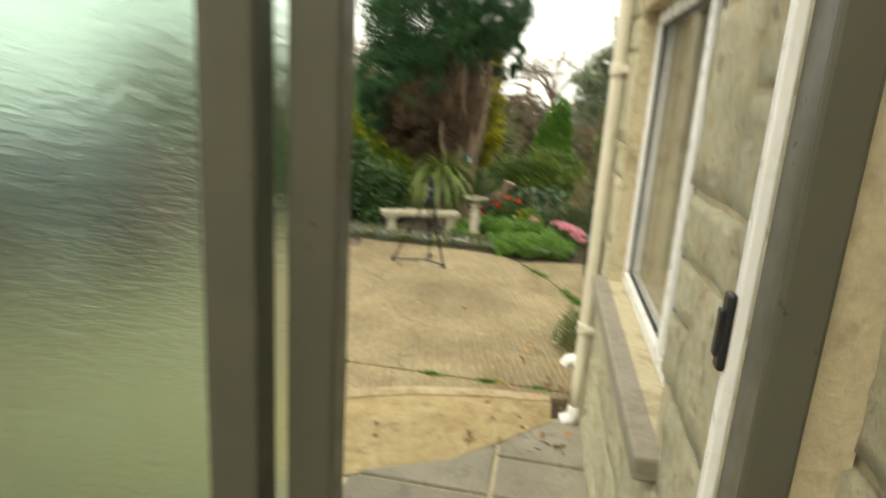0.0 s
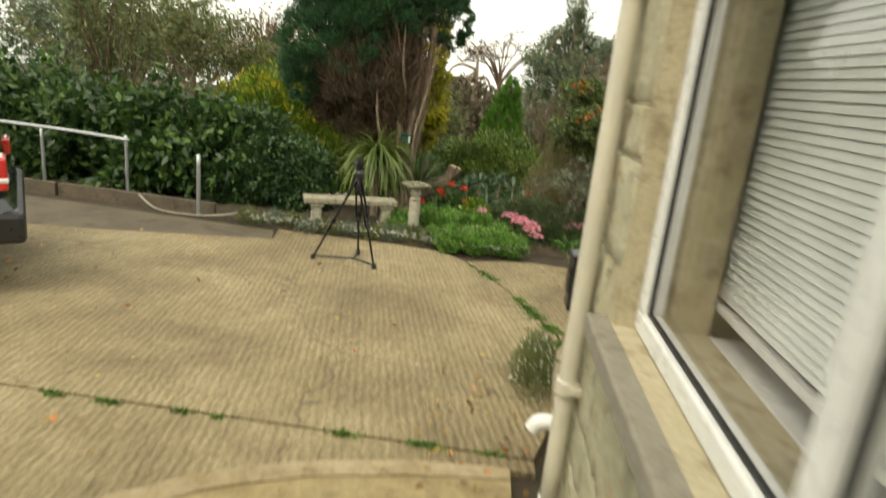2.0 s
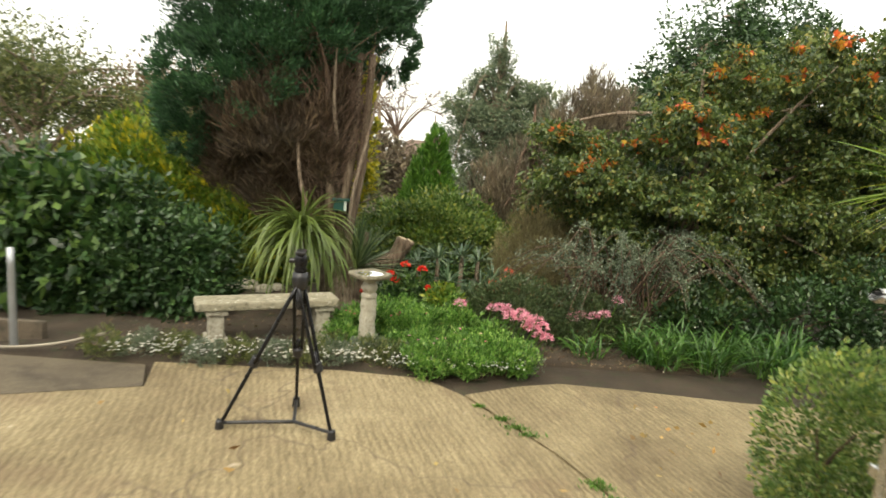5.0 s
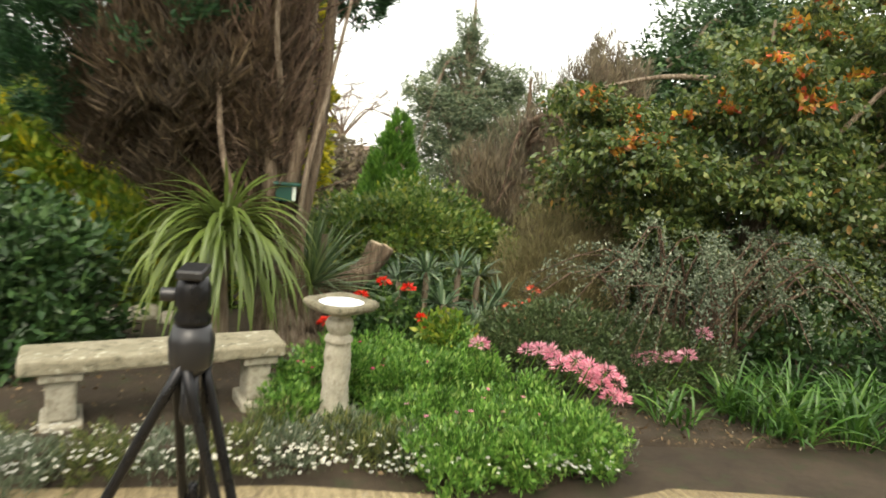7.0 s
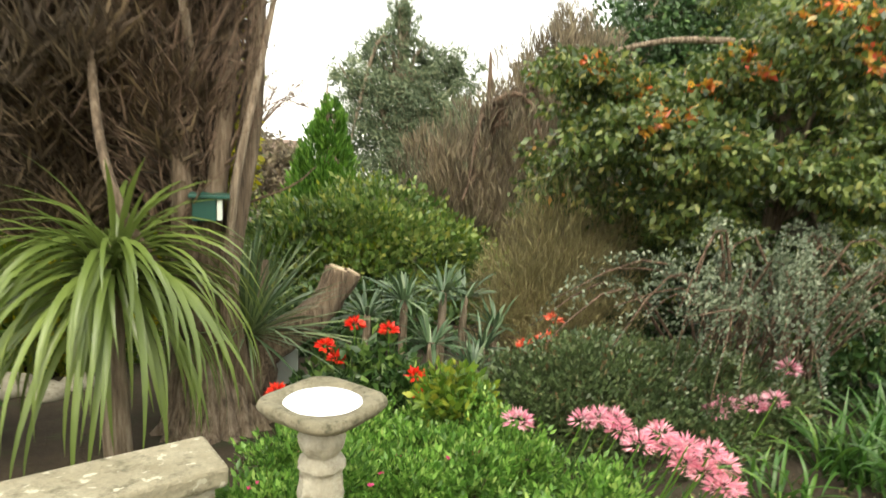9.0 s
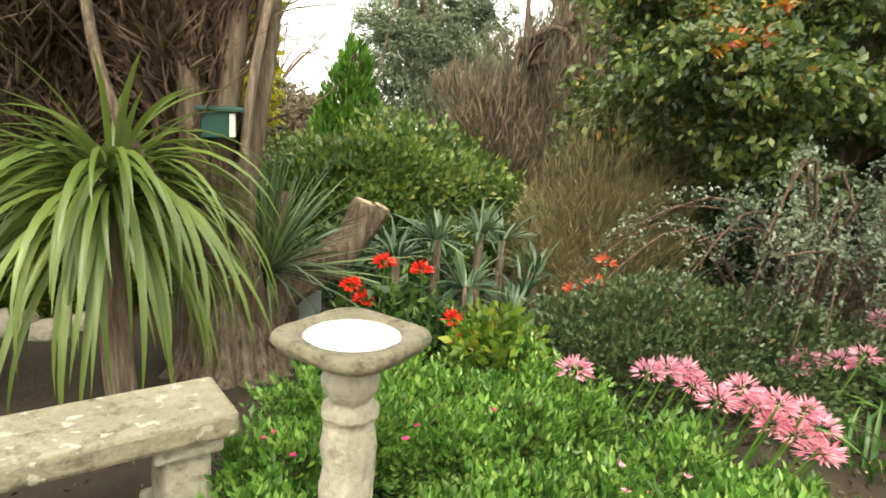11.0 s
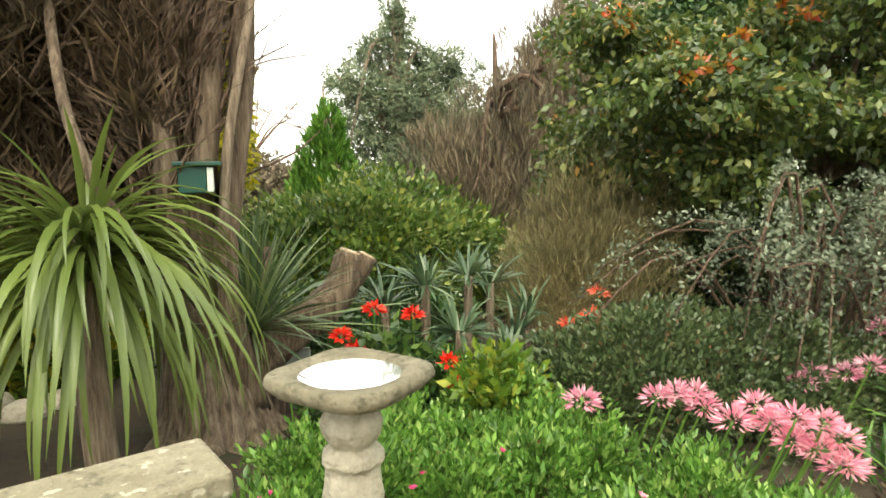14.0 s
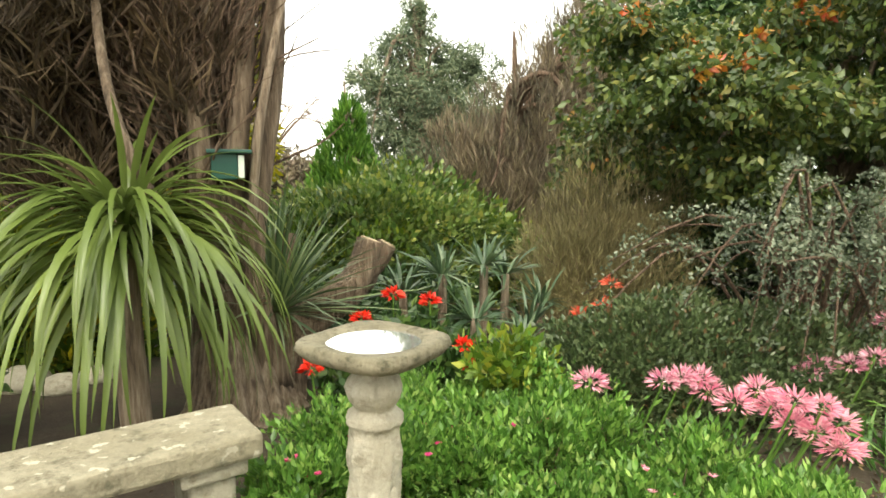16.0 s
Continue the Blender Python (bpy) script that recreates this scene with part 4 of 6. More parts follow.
def car():
    cx, cy = -2.5, 5.4
    g = ground_z(-4, 6)
    t = thing("car", "black estate car parked with its tail lamp towards the drive", "car", (cx - 2, cy + 0.85, g))
    prof = [(0.02, 0.34), (0.06, 0.50), (0.0, 0.60), (-0.03, 0.86), (-0.12, 1.02), (-0.42, 1.46), (-0.75, 1.54), (-2.2, 1.52), (-2.95, 1.05), (-3.9, 0.92), (-4.2, 0.72), (-4.25, 0.36), (-3.9, 0.24), (-0.25, 0.24)]
    bm = bmesh.new()
    rings = []
    for yy, inset in ((0.0, 0.10), (0.07, 0.02), (0.16, 0.0), (1.56, 0.0), (1.65, 0.02), (1.72, 0.10)):
        rings.append([bm.verts.new((cx + px * (1 - 0.0) + (-inset if px > -2 else inset), cy + yy + (0.22 * max(pz - 0.95, 0) if yy < 0.8 else -0.22 * max(pz - 0.95, 0)), g + pz)) for px, pz in prof])
    n = len(prof)
    for a, b in zip(rings, rings[1:]):
        for i in range(n):
            bm.faces.new((a[i], a[(i + 1) % n], b[(i + 1) % n], b[i]))
    bm.faces.new(rings[0][::-1])
    bm.faces.new(rings[-1])
    bmesh.ops.recalc_face_normals(bm, faces=bm.faces)
    part("body", bm, t, M_CAR)
    part("bumper", boxm(cx - 0.35, cx + 0.09, cy - 0.012, cy + 1.73, g + 0.30, g + 0.52, 0.04), t, M_BLACK, "matt black rear bumper")
    tail = part("tail_lamp", boxm(cx - 0.20, cx + 0.012, cy - 0.012, cy + 0.22, g + 0.66, g + 0.88, 0.02), t, M_RED_LENS)
    part("clear_lens", boxm(cx - 0.15, cx + 0.017, cy - 0.017, cy + 0.18, g + 0.71, g + 0.75, 0.015), tail, M_CLEAR_LENS)
    part("tail_lamp", boxm(cx - 0.20, cx + 0.012, cy + 1.5, cy + 1.732, g + 0.66, g + 0.80, 0.02), t, M_RED_LENS)
    for x0, x1 in ((-0.95, -0.42), (-1.75, -1.02), (-2.5, -1.82)):
        wv = [(cx + x0, cy + 0.012, g + 1.0), (cx + x1, cy + 0.012, g + 1.0), (cx + x1 - 0.10, cy + 0.098, g + 1.42), (cx + x0 + 0.03, cy + 0.098, g + 1.42)]
        wv += [(a, b - 0.012, c) for a, b, c in wv]
        part("side_window", mesh_of("side_window", wv, [(3, 2, 1, 0), (4, 5, 6, 7), (0, 1, 5, 4), (1, 2, 6, 5), (2, 3, 7, 6), (3, 0, 4, 7)], M_CARGLASS), t)
    for x in (-0.85, -3.4):
        for yy in (cy + 0.0, cy + 1.52):
            wheel = part("wheel", mesh_of("wheel", *tube([(cx + x, yy, g + 0.31), (cx + x, yy + 0.2, g + 0.31)], [0.31, 0.31], 28), M_TYRE, True), t)
            part("rim", mesh_of("rim", *tube([(cx + x, yy - 0.006, g + 0.31), (cx + x, yy + 0.206, g + 0.31)], [0.2, 0.2], 20), M_GALV, True), wheel)
    t.location = (-4.565, 4.745, ground_z(-4.5, 4.7))
    t.rotation_euler = (0, 0, radians(38))
    return t


car()

# ---- garden furniture ----
BZ = -0.235
bench = thing("garden_bench", "weathered concrete bench with a lichen-spotted seat on two legs", "bench", (-1.1, 9.1, BZ))
bdir = Vector((0.94, 0.335, 0)).normalized()
bn = Vector((-bdir.y, bdir.x, 0))


def bench_box(name, u0, u1, v0, v1, z0, z1, bev, mat):
    ob = part(name, boxm(u0, u1, v0, v1, z0, z1, bev), bench, mat)
    ob.rotation_euler = (0, 0, math.atan2(bdir.y, bdir.x))
    ob.location = Vector((-1.56, 8.80, 0)) - Vector(bench.location)
    return ob


bench_box("seat", 0.0, 1.14, -0.02, 0.235, 0.050, 0.120, 0.014, M_CONC)
for u in (0.10, 0.96):
    bench_box("leg", u, u + 0.12, 0.02, 0.20, BZ + 0.05, 0.005, 0.018, M_BATH)
    bench_box("leg_cap", u - 0.025, u + 0.145, 0.0, 0.22, 0.007, 0.048, 0.01, M_BATH)
    bench_box("leg_foot", u - 0.025, u + 0.145, 0.0, 0.24, BZ - 0.05, BZ + 0.048, 0.012, M_BATH)

bx, by = -0.235, 8.93
bb = ground_z(bx, by)
bath = thing("bird_bath", "mossy square stone bird bath full of water on a pedestal", "bird bath", (bx, by, bb))
H = 0.655
part("pedestal", mesh_of("pedestal", *lathe([(0.075, 0.10), (0.068, 0.14), (0.062, 0.20), (0.066, 0.26), (0.060, 0.32), (0.064, 0.38), (0.058, 0.445), (0.068, 0.46), (0.066, 0.475), (0.045, 0.49), (0.058, 0.51), (0.066, 0.535), (0.058, 0.56), (0.042, 0.575), (0.07, 0.60)], 30, (bx, by, bb), 0.14, 0.075), M_BATH, True), bath)
part("plinth", mesh_of("plinth", *lathe([(0.17, -0.04), (0.165, 0.02), (0.13, 0.05), (0.12, 0.085), (0.08, 0.10)], 18, (bx, by, bb), 0.25), M_BOWL, True), bath, label="mossy stone plinth")


def squircle(r, n=40, p=3.2):
    out = []
    for k in range(n):
        a = 2 * math.pi * k / n
        c, s = math.cos(a), math.sin(a)
        q = (abs(c) ** p + abs(s) ** p) ** (-1 / p)
        out.append((r * q * c, r * q * s))
    return out


def bowl():
    rings = [(0.07, 0.598, 2), (0.12, 0.607, 2.2), (0.150, 0.617, 4.2), (0.162, 0.635, 5.0), (0.158, 0.652, 5.0), (0.146, 0.655, 4.0), (0.122, 0.650, 2.1), (0.116, 0.640, 2), (0.08, 0.625, 2)]
    rot = Matrix.Rotation(radians(40), 3, "Z")
    vs, fs = [], []
    for r, z, p in rings:
        for x, y_ in squircle(r * 0.90, 40, p):
            v = rot @ Vector((x, y_, 0))
            w = 1 + 0.03 * noise.noise(Vector((v.x * 30, v.y * 30, z * 40)))
            vs.append((bx + v.x * w, by + v.y * w, bb + z))
    for i in range(len(rings) - 1):
        for k in range(40):
            j = (k + 1) % 40
            fs.append((i * 40 + k, i * 40 + j, (i + 1) * 40 + j, (i + 1) * 40 + k))
    fs.append(tuple(range(40))[::-1])
    fs.append(tuple((len(rings) - 1) * 40 + k for k in range(40)))
    return vs, fs


part("bowl", mesh_of("bowl", *bowl(), M_BOWL, True), bath, label="mossy square bowl")
part("water", mesh_of("water", *lathe([(0.1115, 0.642), (0.1120, 0.6455)], 40, (bx, by, bb)), M_WATER), bath, label="still water")


# ---- the big cypress and its companions ----
def g3(x, y, h=0.0):
    return (x, y, ground_z(x, y) + h)


cypress = thing("cypress_tree", "tall dark green cypress with a fibrous brown trunk", "tree", g3(-0.58, 10.45))
part("trunk", mesh_of("trunk", *tube([g3(-0.56, 10.42, -0.1), g3(-0.57, 10.42, 0.08), g3(-0.60, 10.43, 0.4), (-0.66, 10.48, 0.6), (-0.76, 10.58, 1.5), (-0.95, 10.75, 2.6), (-1.1, 10.9, 4.2)],
                                     [0.27, 0.19, 0.145, 0.13, 0.12, 0.10, 0.05], 20, 0.45, 6), M_BARK, True), cypress)
limbs = random.Random(5)


def strand(i, r0, base_r, out, rise):
    """One upswept limb: it leaves the trunk steeply and fans outwards, most of them to the open side."""
    ang = limbs.gauss(radians(195), radians(62))
    z0 = limbs.uniform(0.5, 1.15)
    x0, y0 = -0.60 - 0.1 * z0 + math.cos(ang) * base_r, 10.45 + 0.08 * z0 + math.sin(ang) * base_r
    rch = limbs.uniform(*out)
    if math.cos(ang) > 0:
        rch *= 0.45
    hgt = limbs.uniform(*rise)
    jit = lambda: limbs.gauss(0, 0.05)
    if r0 < 0.013:
        u = limbs.uniform(0, 0.75)
        x0, y0, z0 = x0 + math.cos(ang) * rch * u * u + jit(), y0 + math.sin(ang) * rch * 0.6 * u * u + jit(), z0 + hgt * u
        rch, hgt = limbs.uniform(0.1, 0.5), limbs.uniform(0.2, 0.7)
        ang += limbs.gauss(0, 0.7)
    m1 = (x0 + math.cos(ang) * rch * 0.18 + jit(), y0 + math.sin(ang) * rch * 0.14, z0 + hgt * 0.38)
    m2 = (x0 + math.cos(ang) * rch * 0.55 + jit(), y0 + math.sin(ang) * rch * 0.4, z0 + hgt * 0.72 + jit())
    tip = (x0 + math.cos(ang) * rch + jit(), y0 + math.sin(ang) * rch * 0.7 + 0.1, z0 + hgt)
    return tube([(x0, y0, z0), m1, m2, tip], [r0, r0 * 0.85, r0 * 0.6, r0 * 0.25], 6, 0.3, 4)


for i in range(34):
    part("limb", mesh_of("limb", *strand(i, limbs.uniform(0.016, 0.034), 0.10, (0.2, 0.95), (1.1, 1.9)), M_TWIG if i % 3 else M_BARK, True), cypress)
twiggy = part("dead_twig_mass", mesh_of("dead_twig_mass", *join(*[strand(i, limbs.uniform(0.003, 0.009), 0.10, (0.15, 1.35), (0.9, 1.9)) for i in range(1300)]), M_TWIG, True), cypress, label="dense upswept dead brown twigs")
twiggy["kind"] = "stuff"
for xs in ((-0.66, -0.63, -0.52), (-0.52, -0.53, -0.40), (-0.62, -0.66, -0.72)):
    part("limb", mesh_of("limb", *tube([(xs[0] + 0.1, 10.36, -0.2), (xs[1] + 0.02, 10.30, 0.4), (xs[2], 10.36, 1.2), (xs[2] + 0.04, 10.5, 2.3)], [0.075, 0.055, 0.045, 0.03], 12, 0.45), M_OLDBARK, True), cypress)
for k in range(9):
    ang = radians(200 + k * 22)
    part("root_flare", mesh_of("root_flare", *tube([g3(-0.56 + math.cos(ang) * 0.30, 10.42 + math.sin(ang) * 0.28, -0.06), g3(-0.56 + math.cos(ang) * 0.19, 10.42 + math.sin(ang) * 0.18, 0.09), g3(-0.59 + math.cos(ang) * 0.125, 10.43 + math.sin(ang) * 0.12, 0.42)], [0.05, 0.045, 0.03], 8, 0.5), M_BARK, True), cypress)
part("limb", mesh_of("limb", *tube([(-0.60, 10.22, 0.22), (-0.74, 10.08, 0.50), (-0.90, 9.95, 0.85), (-1.0, 10.1, 1.3), (-1.05, 10.4, 2.2)], [0.030, 0.024, 0.020, 0.017, 0.012], 10, 0.2), M_OLDBARK, True), cypress)
part("limb", mesh_of("limb", *tube([(-0.50, 10.26, 0.55), (-0.46, 10.22, 0.95), (-0.36, 10.3, 1.45), (-0.24, 10.4, 2.1)], [0.022, 0.019, 0.016, 0.010], 9, 0.2), M_BARK, True), cypress)
crown_lobes = [(-1.2, 11.0, 3.7, 1.15, 1.1, 1.7), (-2.0, 10.9, 1.95, 0.62, 0.7, 0.62), (-0.22, 11.0, 2.45, 0.34, 0.4, 0.42), (-1.4, 10.6, 2.75, 0.95, 0.8, 0.85), (-0.6, 10.7, 3.2, 0.75, 0.7, 0.8),
               (-1.2, 11.0, 5.2, 0.85, 0.8, 1.1), (-2.15, 10.85, 1.5, 0.36, 0.5, 0.42), (-1.5, 10.25, 2.1, 0.65, 0.45, 0.5), (-0.95, 10.2, 2.45, 0.5, 0.4, 0.38), (-0.5, 10.6, 2.75, 0.5, 0.5, 0.45)]
p, a = cloud(crown_lobes, 210000, shell=0.22, bumps=0.16, k=6.0, outward=0.6, lift=0.6, tufts=120)
part("crown", leaf_mesh("crown", p, a, 0.060 * rng.uniform(0.6, 1.3, len(p)), 0.24, L_CYPRESS), cypress)
under = [(-1.65, 10.95, 1.3, 0.55, 0.45, 0.6), (-1.2, 10.85, 1.4, 0.55, 0.45, 0.75), (-0.85, 10.8, 1.75, 0.36, 0.35, 0.7), (-1.2, 10.8, 0.85, 0.36, 0.3, 0.4), (-1.25, 10.35, 1.55, 0.6, 0.3, 0.42), (-0.75, 10.4, 1.5, 0.25, 0.2, 0.6)]
p, a = cloud(under, 76000, shell=0.9, bumps=0.2, outward=0.25, lift=1.0, tufts=40)
part("dead_growth", leaf_mesh("dead_growth", p, a, 0.17 * rng.uniform(0.5, 1.4, len(p)), 0.06, L_DEAD), cypress, label="dead brown twiggy growth inside the crown")

stump = thing("cut_limb", "sawn-off forked tree limb leaning out from the trunk", "stump", g3(-0.3, 10.6))
part("limb", mesh_of("limb", *tube([(-0.42, 10.5, -0.35), (-0.36, 10.58, -0.05), (-0.2, 10.66, 0.07), (0.0, 10.70, 0.20), (0.09, 10.72, 0.42)], [0.13, 0.11, 0.095, 0.085, 0.072], 16, 0.4), M_OLDBARK, True), stump)
part("limb", mesh_of("limb", *tube([(0.02, 10.70, 0.22), (0.10, 10.70, 0.30), (0.165, 10.69, 0.405)], [0.06, 0.055, 0.05], 14, 0.3), M_OLDBARK, True), stump)
part("limb", mesh_of("limb", *tube([(-0.40, 10.62, -0.2), (-0.36, 10.75, 0.2), (-0.34, 10.8, 0.46)], [0.07, 0.06, 0.05], 14, 0.3), M_OLDBARK, True), stump)
part("cut_face", mesh_of("cut_face", *tube([(0.09, 10.72, 0.42), (0.093, 10.72, 0.428)], [0.062, 0.06], 16), M_CUT), stump, label="pale sawn face")
part("cut_face", mesh_of("cut_face", *tube([(0.165, 10.69, 0.405), (0.169, 10.69, 0.412)], [0.043, 0.041], 16), M_CUT), stump, label="pale sawn face")

nest = thing("bird_box", "dark green wooden bird box fixed to the trunk", "bird box", (-0.6, 10.5, 0.7))
part("body", boxm(-0.645, -0.545, 10.17, 10.28, 0.745, 0.845, 0.004), nest, M_GREENBOX)
part("front", boxm(-0.543, -0.52, 10.165, 10.285, 0.75, 0.84, 0.003), nest, M_PALEPANEL, "pale grey front board")
part("roof", boxm(-0.66, -0.49, 10.15, 10.30, 0.847, 0.862, 0.003), nest, M_GREENBOX)
part("bracket", boxm(-0.62, -0.58, 10.28, 10.36, 0.76, 0.83, 0.003), nest, M_TIMBER)
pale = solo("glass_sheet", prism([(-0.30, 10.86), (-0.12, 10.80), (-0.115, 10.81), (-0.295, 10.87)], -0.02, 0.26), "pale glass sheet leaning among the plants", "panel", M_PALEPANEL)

# cordyline with long arching leaves, each leaf its own piece
cordy = thing("cordyline", "cordyline with long drooping strap leaves beside the trunk", "cordyline", g3(-0.92, 10.0))
part("stem", mesh_of("stem", *tube([g3(-0.92, 10.0, -0.05), (-0.94, 10.0, 0.25), (-0.93, 10.0, 0.66)], [0.06, 0.05, 0.045], 12, 0.3), M_BARK, True), cordy)
rl = random.Random(3)
KINDS = [(0.55, 84, 50), (0.6, 70, 70), (0.62, 60, 100), (0.66, 55, 125), (0.7, 45, 128), (0.74, 38, 124), (0.8, 30, 118), (0.84, 18, 106), (0.86, 4, 92), (0.82, -12, 76)]
leaf_kinds = [mesh_of("strap_leaf", *blade(ln, 0.030, lf, dr + 6, 9, rl.uniform(-0.5, 0.5), 0.8), L_STRAP, True) for ln, lf, dr in KINDS]
for i in range(250):
    ob = new("leaf", leaf_kinds[min(int(rl.random() ** 0.62 * len(KINDS)), len(KINDS) - 1)])
    ob.parent = cordy
    s = rl.uniform(0.75, 1.08)
    ob.matrix_basis = pose(rl.uniform(-0.02, 0.02), rl.uniform(-0.02, 0.02), 0.87 + rl.uniform(-0.14, 0.06), rl.uniform(-9, 9), rl.uniform(-9, 9), i * 137.5 + rl.uniform(-20, 20)) @ Matrix.Scale(s, 4)
cordy2 = thing("cordyline", "stiffer grey-green cordyline rosette behind the trunk", "cordyline", g3(-0.40, 10.62))
part("stem", mesh_of("stem", *tube([g3(-0.40, 10.62, -0.05), (-0.40, 10.62, 0.12)], [0.05, 0.04], 10, 0.3), M_BARK, True), cordy2)
part("leaves", mesh_of("leaves", *tuft((-0.40, 10.62, 0.10), 240, 0.66, 0.018, (0, 88), (5, 50), 8), L_STIFF, True), cordy2)

# tall yucca by the patio
yucca = thing("yucca", "spiky green cordyline head on a slim trunk behind the balustrade", "cordyline", g3(3.2, 7.3))
part("trunk", mesh_of("trunk", *tube([g3(3.2, 7.3, -0.05), (3.2, 7.3, 0.7), (3.17, 7.3, 1.5)], [0.07, 0.055, 0.05], 12, 0.3), M_BARK, True), yucca)
part("leaves", mesh_of("leaves", *tuft((3.17, 7.3, 1.5), 330, 0.66, 0.026, (-55, 88), (0, 28), 9, 0.03), L_LIME, True), yucca)

# ---- shrubs and trees ----
shrub("evergreen_shrub", "rounded glossy evergreen shrub with yellow-green tips", "shrub", (0.8, 13.0),
      [(0.7, 13.0, -0.05, 1.15, 0.9, 0.72), (0.1, 12.9, -0.1, 0.7, 0.7, 0.55), (1.5, 13.0, -0.2, 0.65, 0.7, 0.6), (0.5, 12.8, 0.25, 0.6, 0.5, 0.35)], 38000, 0.072, 0.55, L_GLOSSY, 0.03, 7,
      extra=(("new_growth", "yellow-green new shoots", L_LIME, 7000, 0.06, 0.45, 0.6),), shell=0.35, bumps=0.3, tufts=14, outward=0.55, lift=0.1)
shrub("golden_shrub", "golden-yellow leaved shrub trailing beside the trunk", "shrub", (-0.75, 13.3),
      [(-0.62, 13.3, 2.15, 0.24, 0.3, 0.42), (-0.52, 13.3, 1.5, 0.24, 0.3, 0.32), (-0.55, 13.3, 1.0, 0.30, 0.3, 0.35), (-0.5, 13.4, 2.55, 0.18, 0.2, 0.28), (-0.8, 13.4, 0.5, 0.4, 0.3, 0.4), (-1.3, 13.2, 0.6, 0.5, 0.3, 0.5), (-2.0, 13.2, 0.5, 0.5, 0.3, 0.4)], 9000, 0.10, 0.5, L_YELLOW, 0.03, 5, shell=0.9, tufts=12, outward=0.3, lift=-0.2)
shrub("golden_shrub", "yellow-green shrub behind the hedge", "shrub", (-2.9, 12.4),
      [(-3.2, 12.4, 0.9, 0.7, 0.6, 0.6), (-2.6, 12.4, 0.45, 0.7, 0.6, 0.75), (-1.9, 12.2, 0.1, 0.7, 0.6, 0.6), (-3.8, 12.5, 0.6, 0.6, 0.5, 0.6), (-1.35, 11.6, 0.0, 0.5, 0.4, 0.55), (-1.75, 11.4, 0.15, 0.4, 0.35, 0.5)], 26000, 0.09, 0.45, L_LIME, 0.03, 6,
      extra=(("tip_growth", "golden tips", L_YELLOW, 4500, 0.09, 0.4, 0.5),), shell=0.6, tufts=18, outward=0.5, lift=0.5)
for name, lab, bxy, lobes, n in (
        ("hedge_shrub", "large leafy shrub with broad green leaves", (-3.6, 10.2), [(-3.7, 10.2, 0.35, 0.9, 0.65, 0.75), (-4.4, 10.3, 0.45, 0.7, 0.6, 0.6), (-3.0, 10.1, 0.35, 0.6, 0.6, 0.7), (-4.0, 9.8, 0.0, 0.7, 0.5, 0.5)], 15000),
        ("hedge_shrub", "large leafy shrub with broad green leaves", (-5.6, 10.2), [(-5.4, 10.2, 0.4, 0.8, 0.65, 0.7), (-6.3, 10.4, 0.4, 0.9, 0.7, 0.8), (-5.8, 10.0, 0.0, 0.8, 0.5, 0.5)], 12000)):
    shrub(name, lab, "shrub", bxy, lobes, n, 0.15, 0.5, L_BROAD, 0.03, 7, group="hedge shrubs", shell=0.65, bumps=0.55, k=4.0, tufts=7, outward=0.5, lift=-0.25)
shrub("hedge_shrub", "dense dark green shrub beside the bench", "shrub", (-2.3, 10.0),
      [(-2.5, 10.0, 0.15, 0.65, 0.55, 0.72), (-1.95, 9.95, 0.05, 0.45, 0.5, 0.6), (-2.9, 9.9, -0.1, 0.55, 0.4, 0.5)], 24000, 0.075, 0.45, L_DARK, 0.03, 6, group="hedge shrubs", shell=0.4, tufts=16, outward=0.45, lift=0.0)


def tree(label, at, height, trunk_r, lobes, count, size, aspect, material, wood=None, name="tree", branches=14, seed=1, crown_label="", group="", **kw):
    b = g3(*at)
    t = thing(name, label, "tree", b, group)
    w = wood or M_BARK
    part("trunk", mesh_of("trunk", *tube([(b[0], b[1], b[2] - 0.1), (b[0] + 0.05, b[1], b[2] + height * 0.4), (b[0], b[1] + 0.05, b[2] + height * 0.92)], [trunk_r, trunk_r * 0.7, trunk_r * 0.12], 12, 0.3), w, True), t)
    g = random.Random(seed)
    for i in range(branches):
        lb = g.choice(lobes)
        z0 = b[2] + height * g.uniform(0.2, 0.75)
        tip = (lb[0] + g.uniform(-0.8, 0.8) * lb[3], lb[1] + g.uniform(-0.8, 0.8) * lb[4], lb[2] + g.uniform(-0.3, 0.8) * lb[5])
        mid = ((b[0] + tip[0]) / 2, (b[1] + tip[1]) / 2, max(z0, (z0 + tip[2]) / 2 + 0.1 * height * 0.3))
        part("limb", mesh_of("limb", *tube([(b[0], b[1], z0), mid, tip], [trunk_r * 0.4, trunk_r * 0.25, trunk_r * 0.06], 7, 0.2), w, True), t)
    p_, a_ = cloud(lobes, count, **kw)
    part("crown", leaf_mesh("crown", p_, a_, size * rng.uniform(0.6, 1.3, len(p_)), aspect, material), t, label=crown_label)
    return t


tree("bright green cone-shaped conifer", (0.85, 17.0), 2.9, 0.08, [(0.85, 17.0, 0.0, 0.62, 0.6, 0.9), (0.85, 17.0, 0.75, 0.42, 0.4, 0.65), (0.9, 17.0, 1.3, 0.22, 0.22, 0.48)], 14000, 0.13, 0.25, L_CONE, name="conifer", branches=6, shell=0.4, bumps=0.15, tufts=25, outward=0.5, lift=0.9)
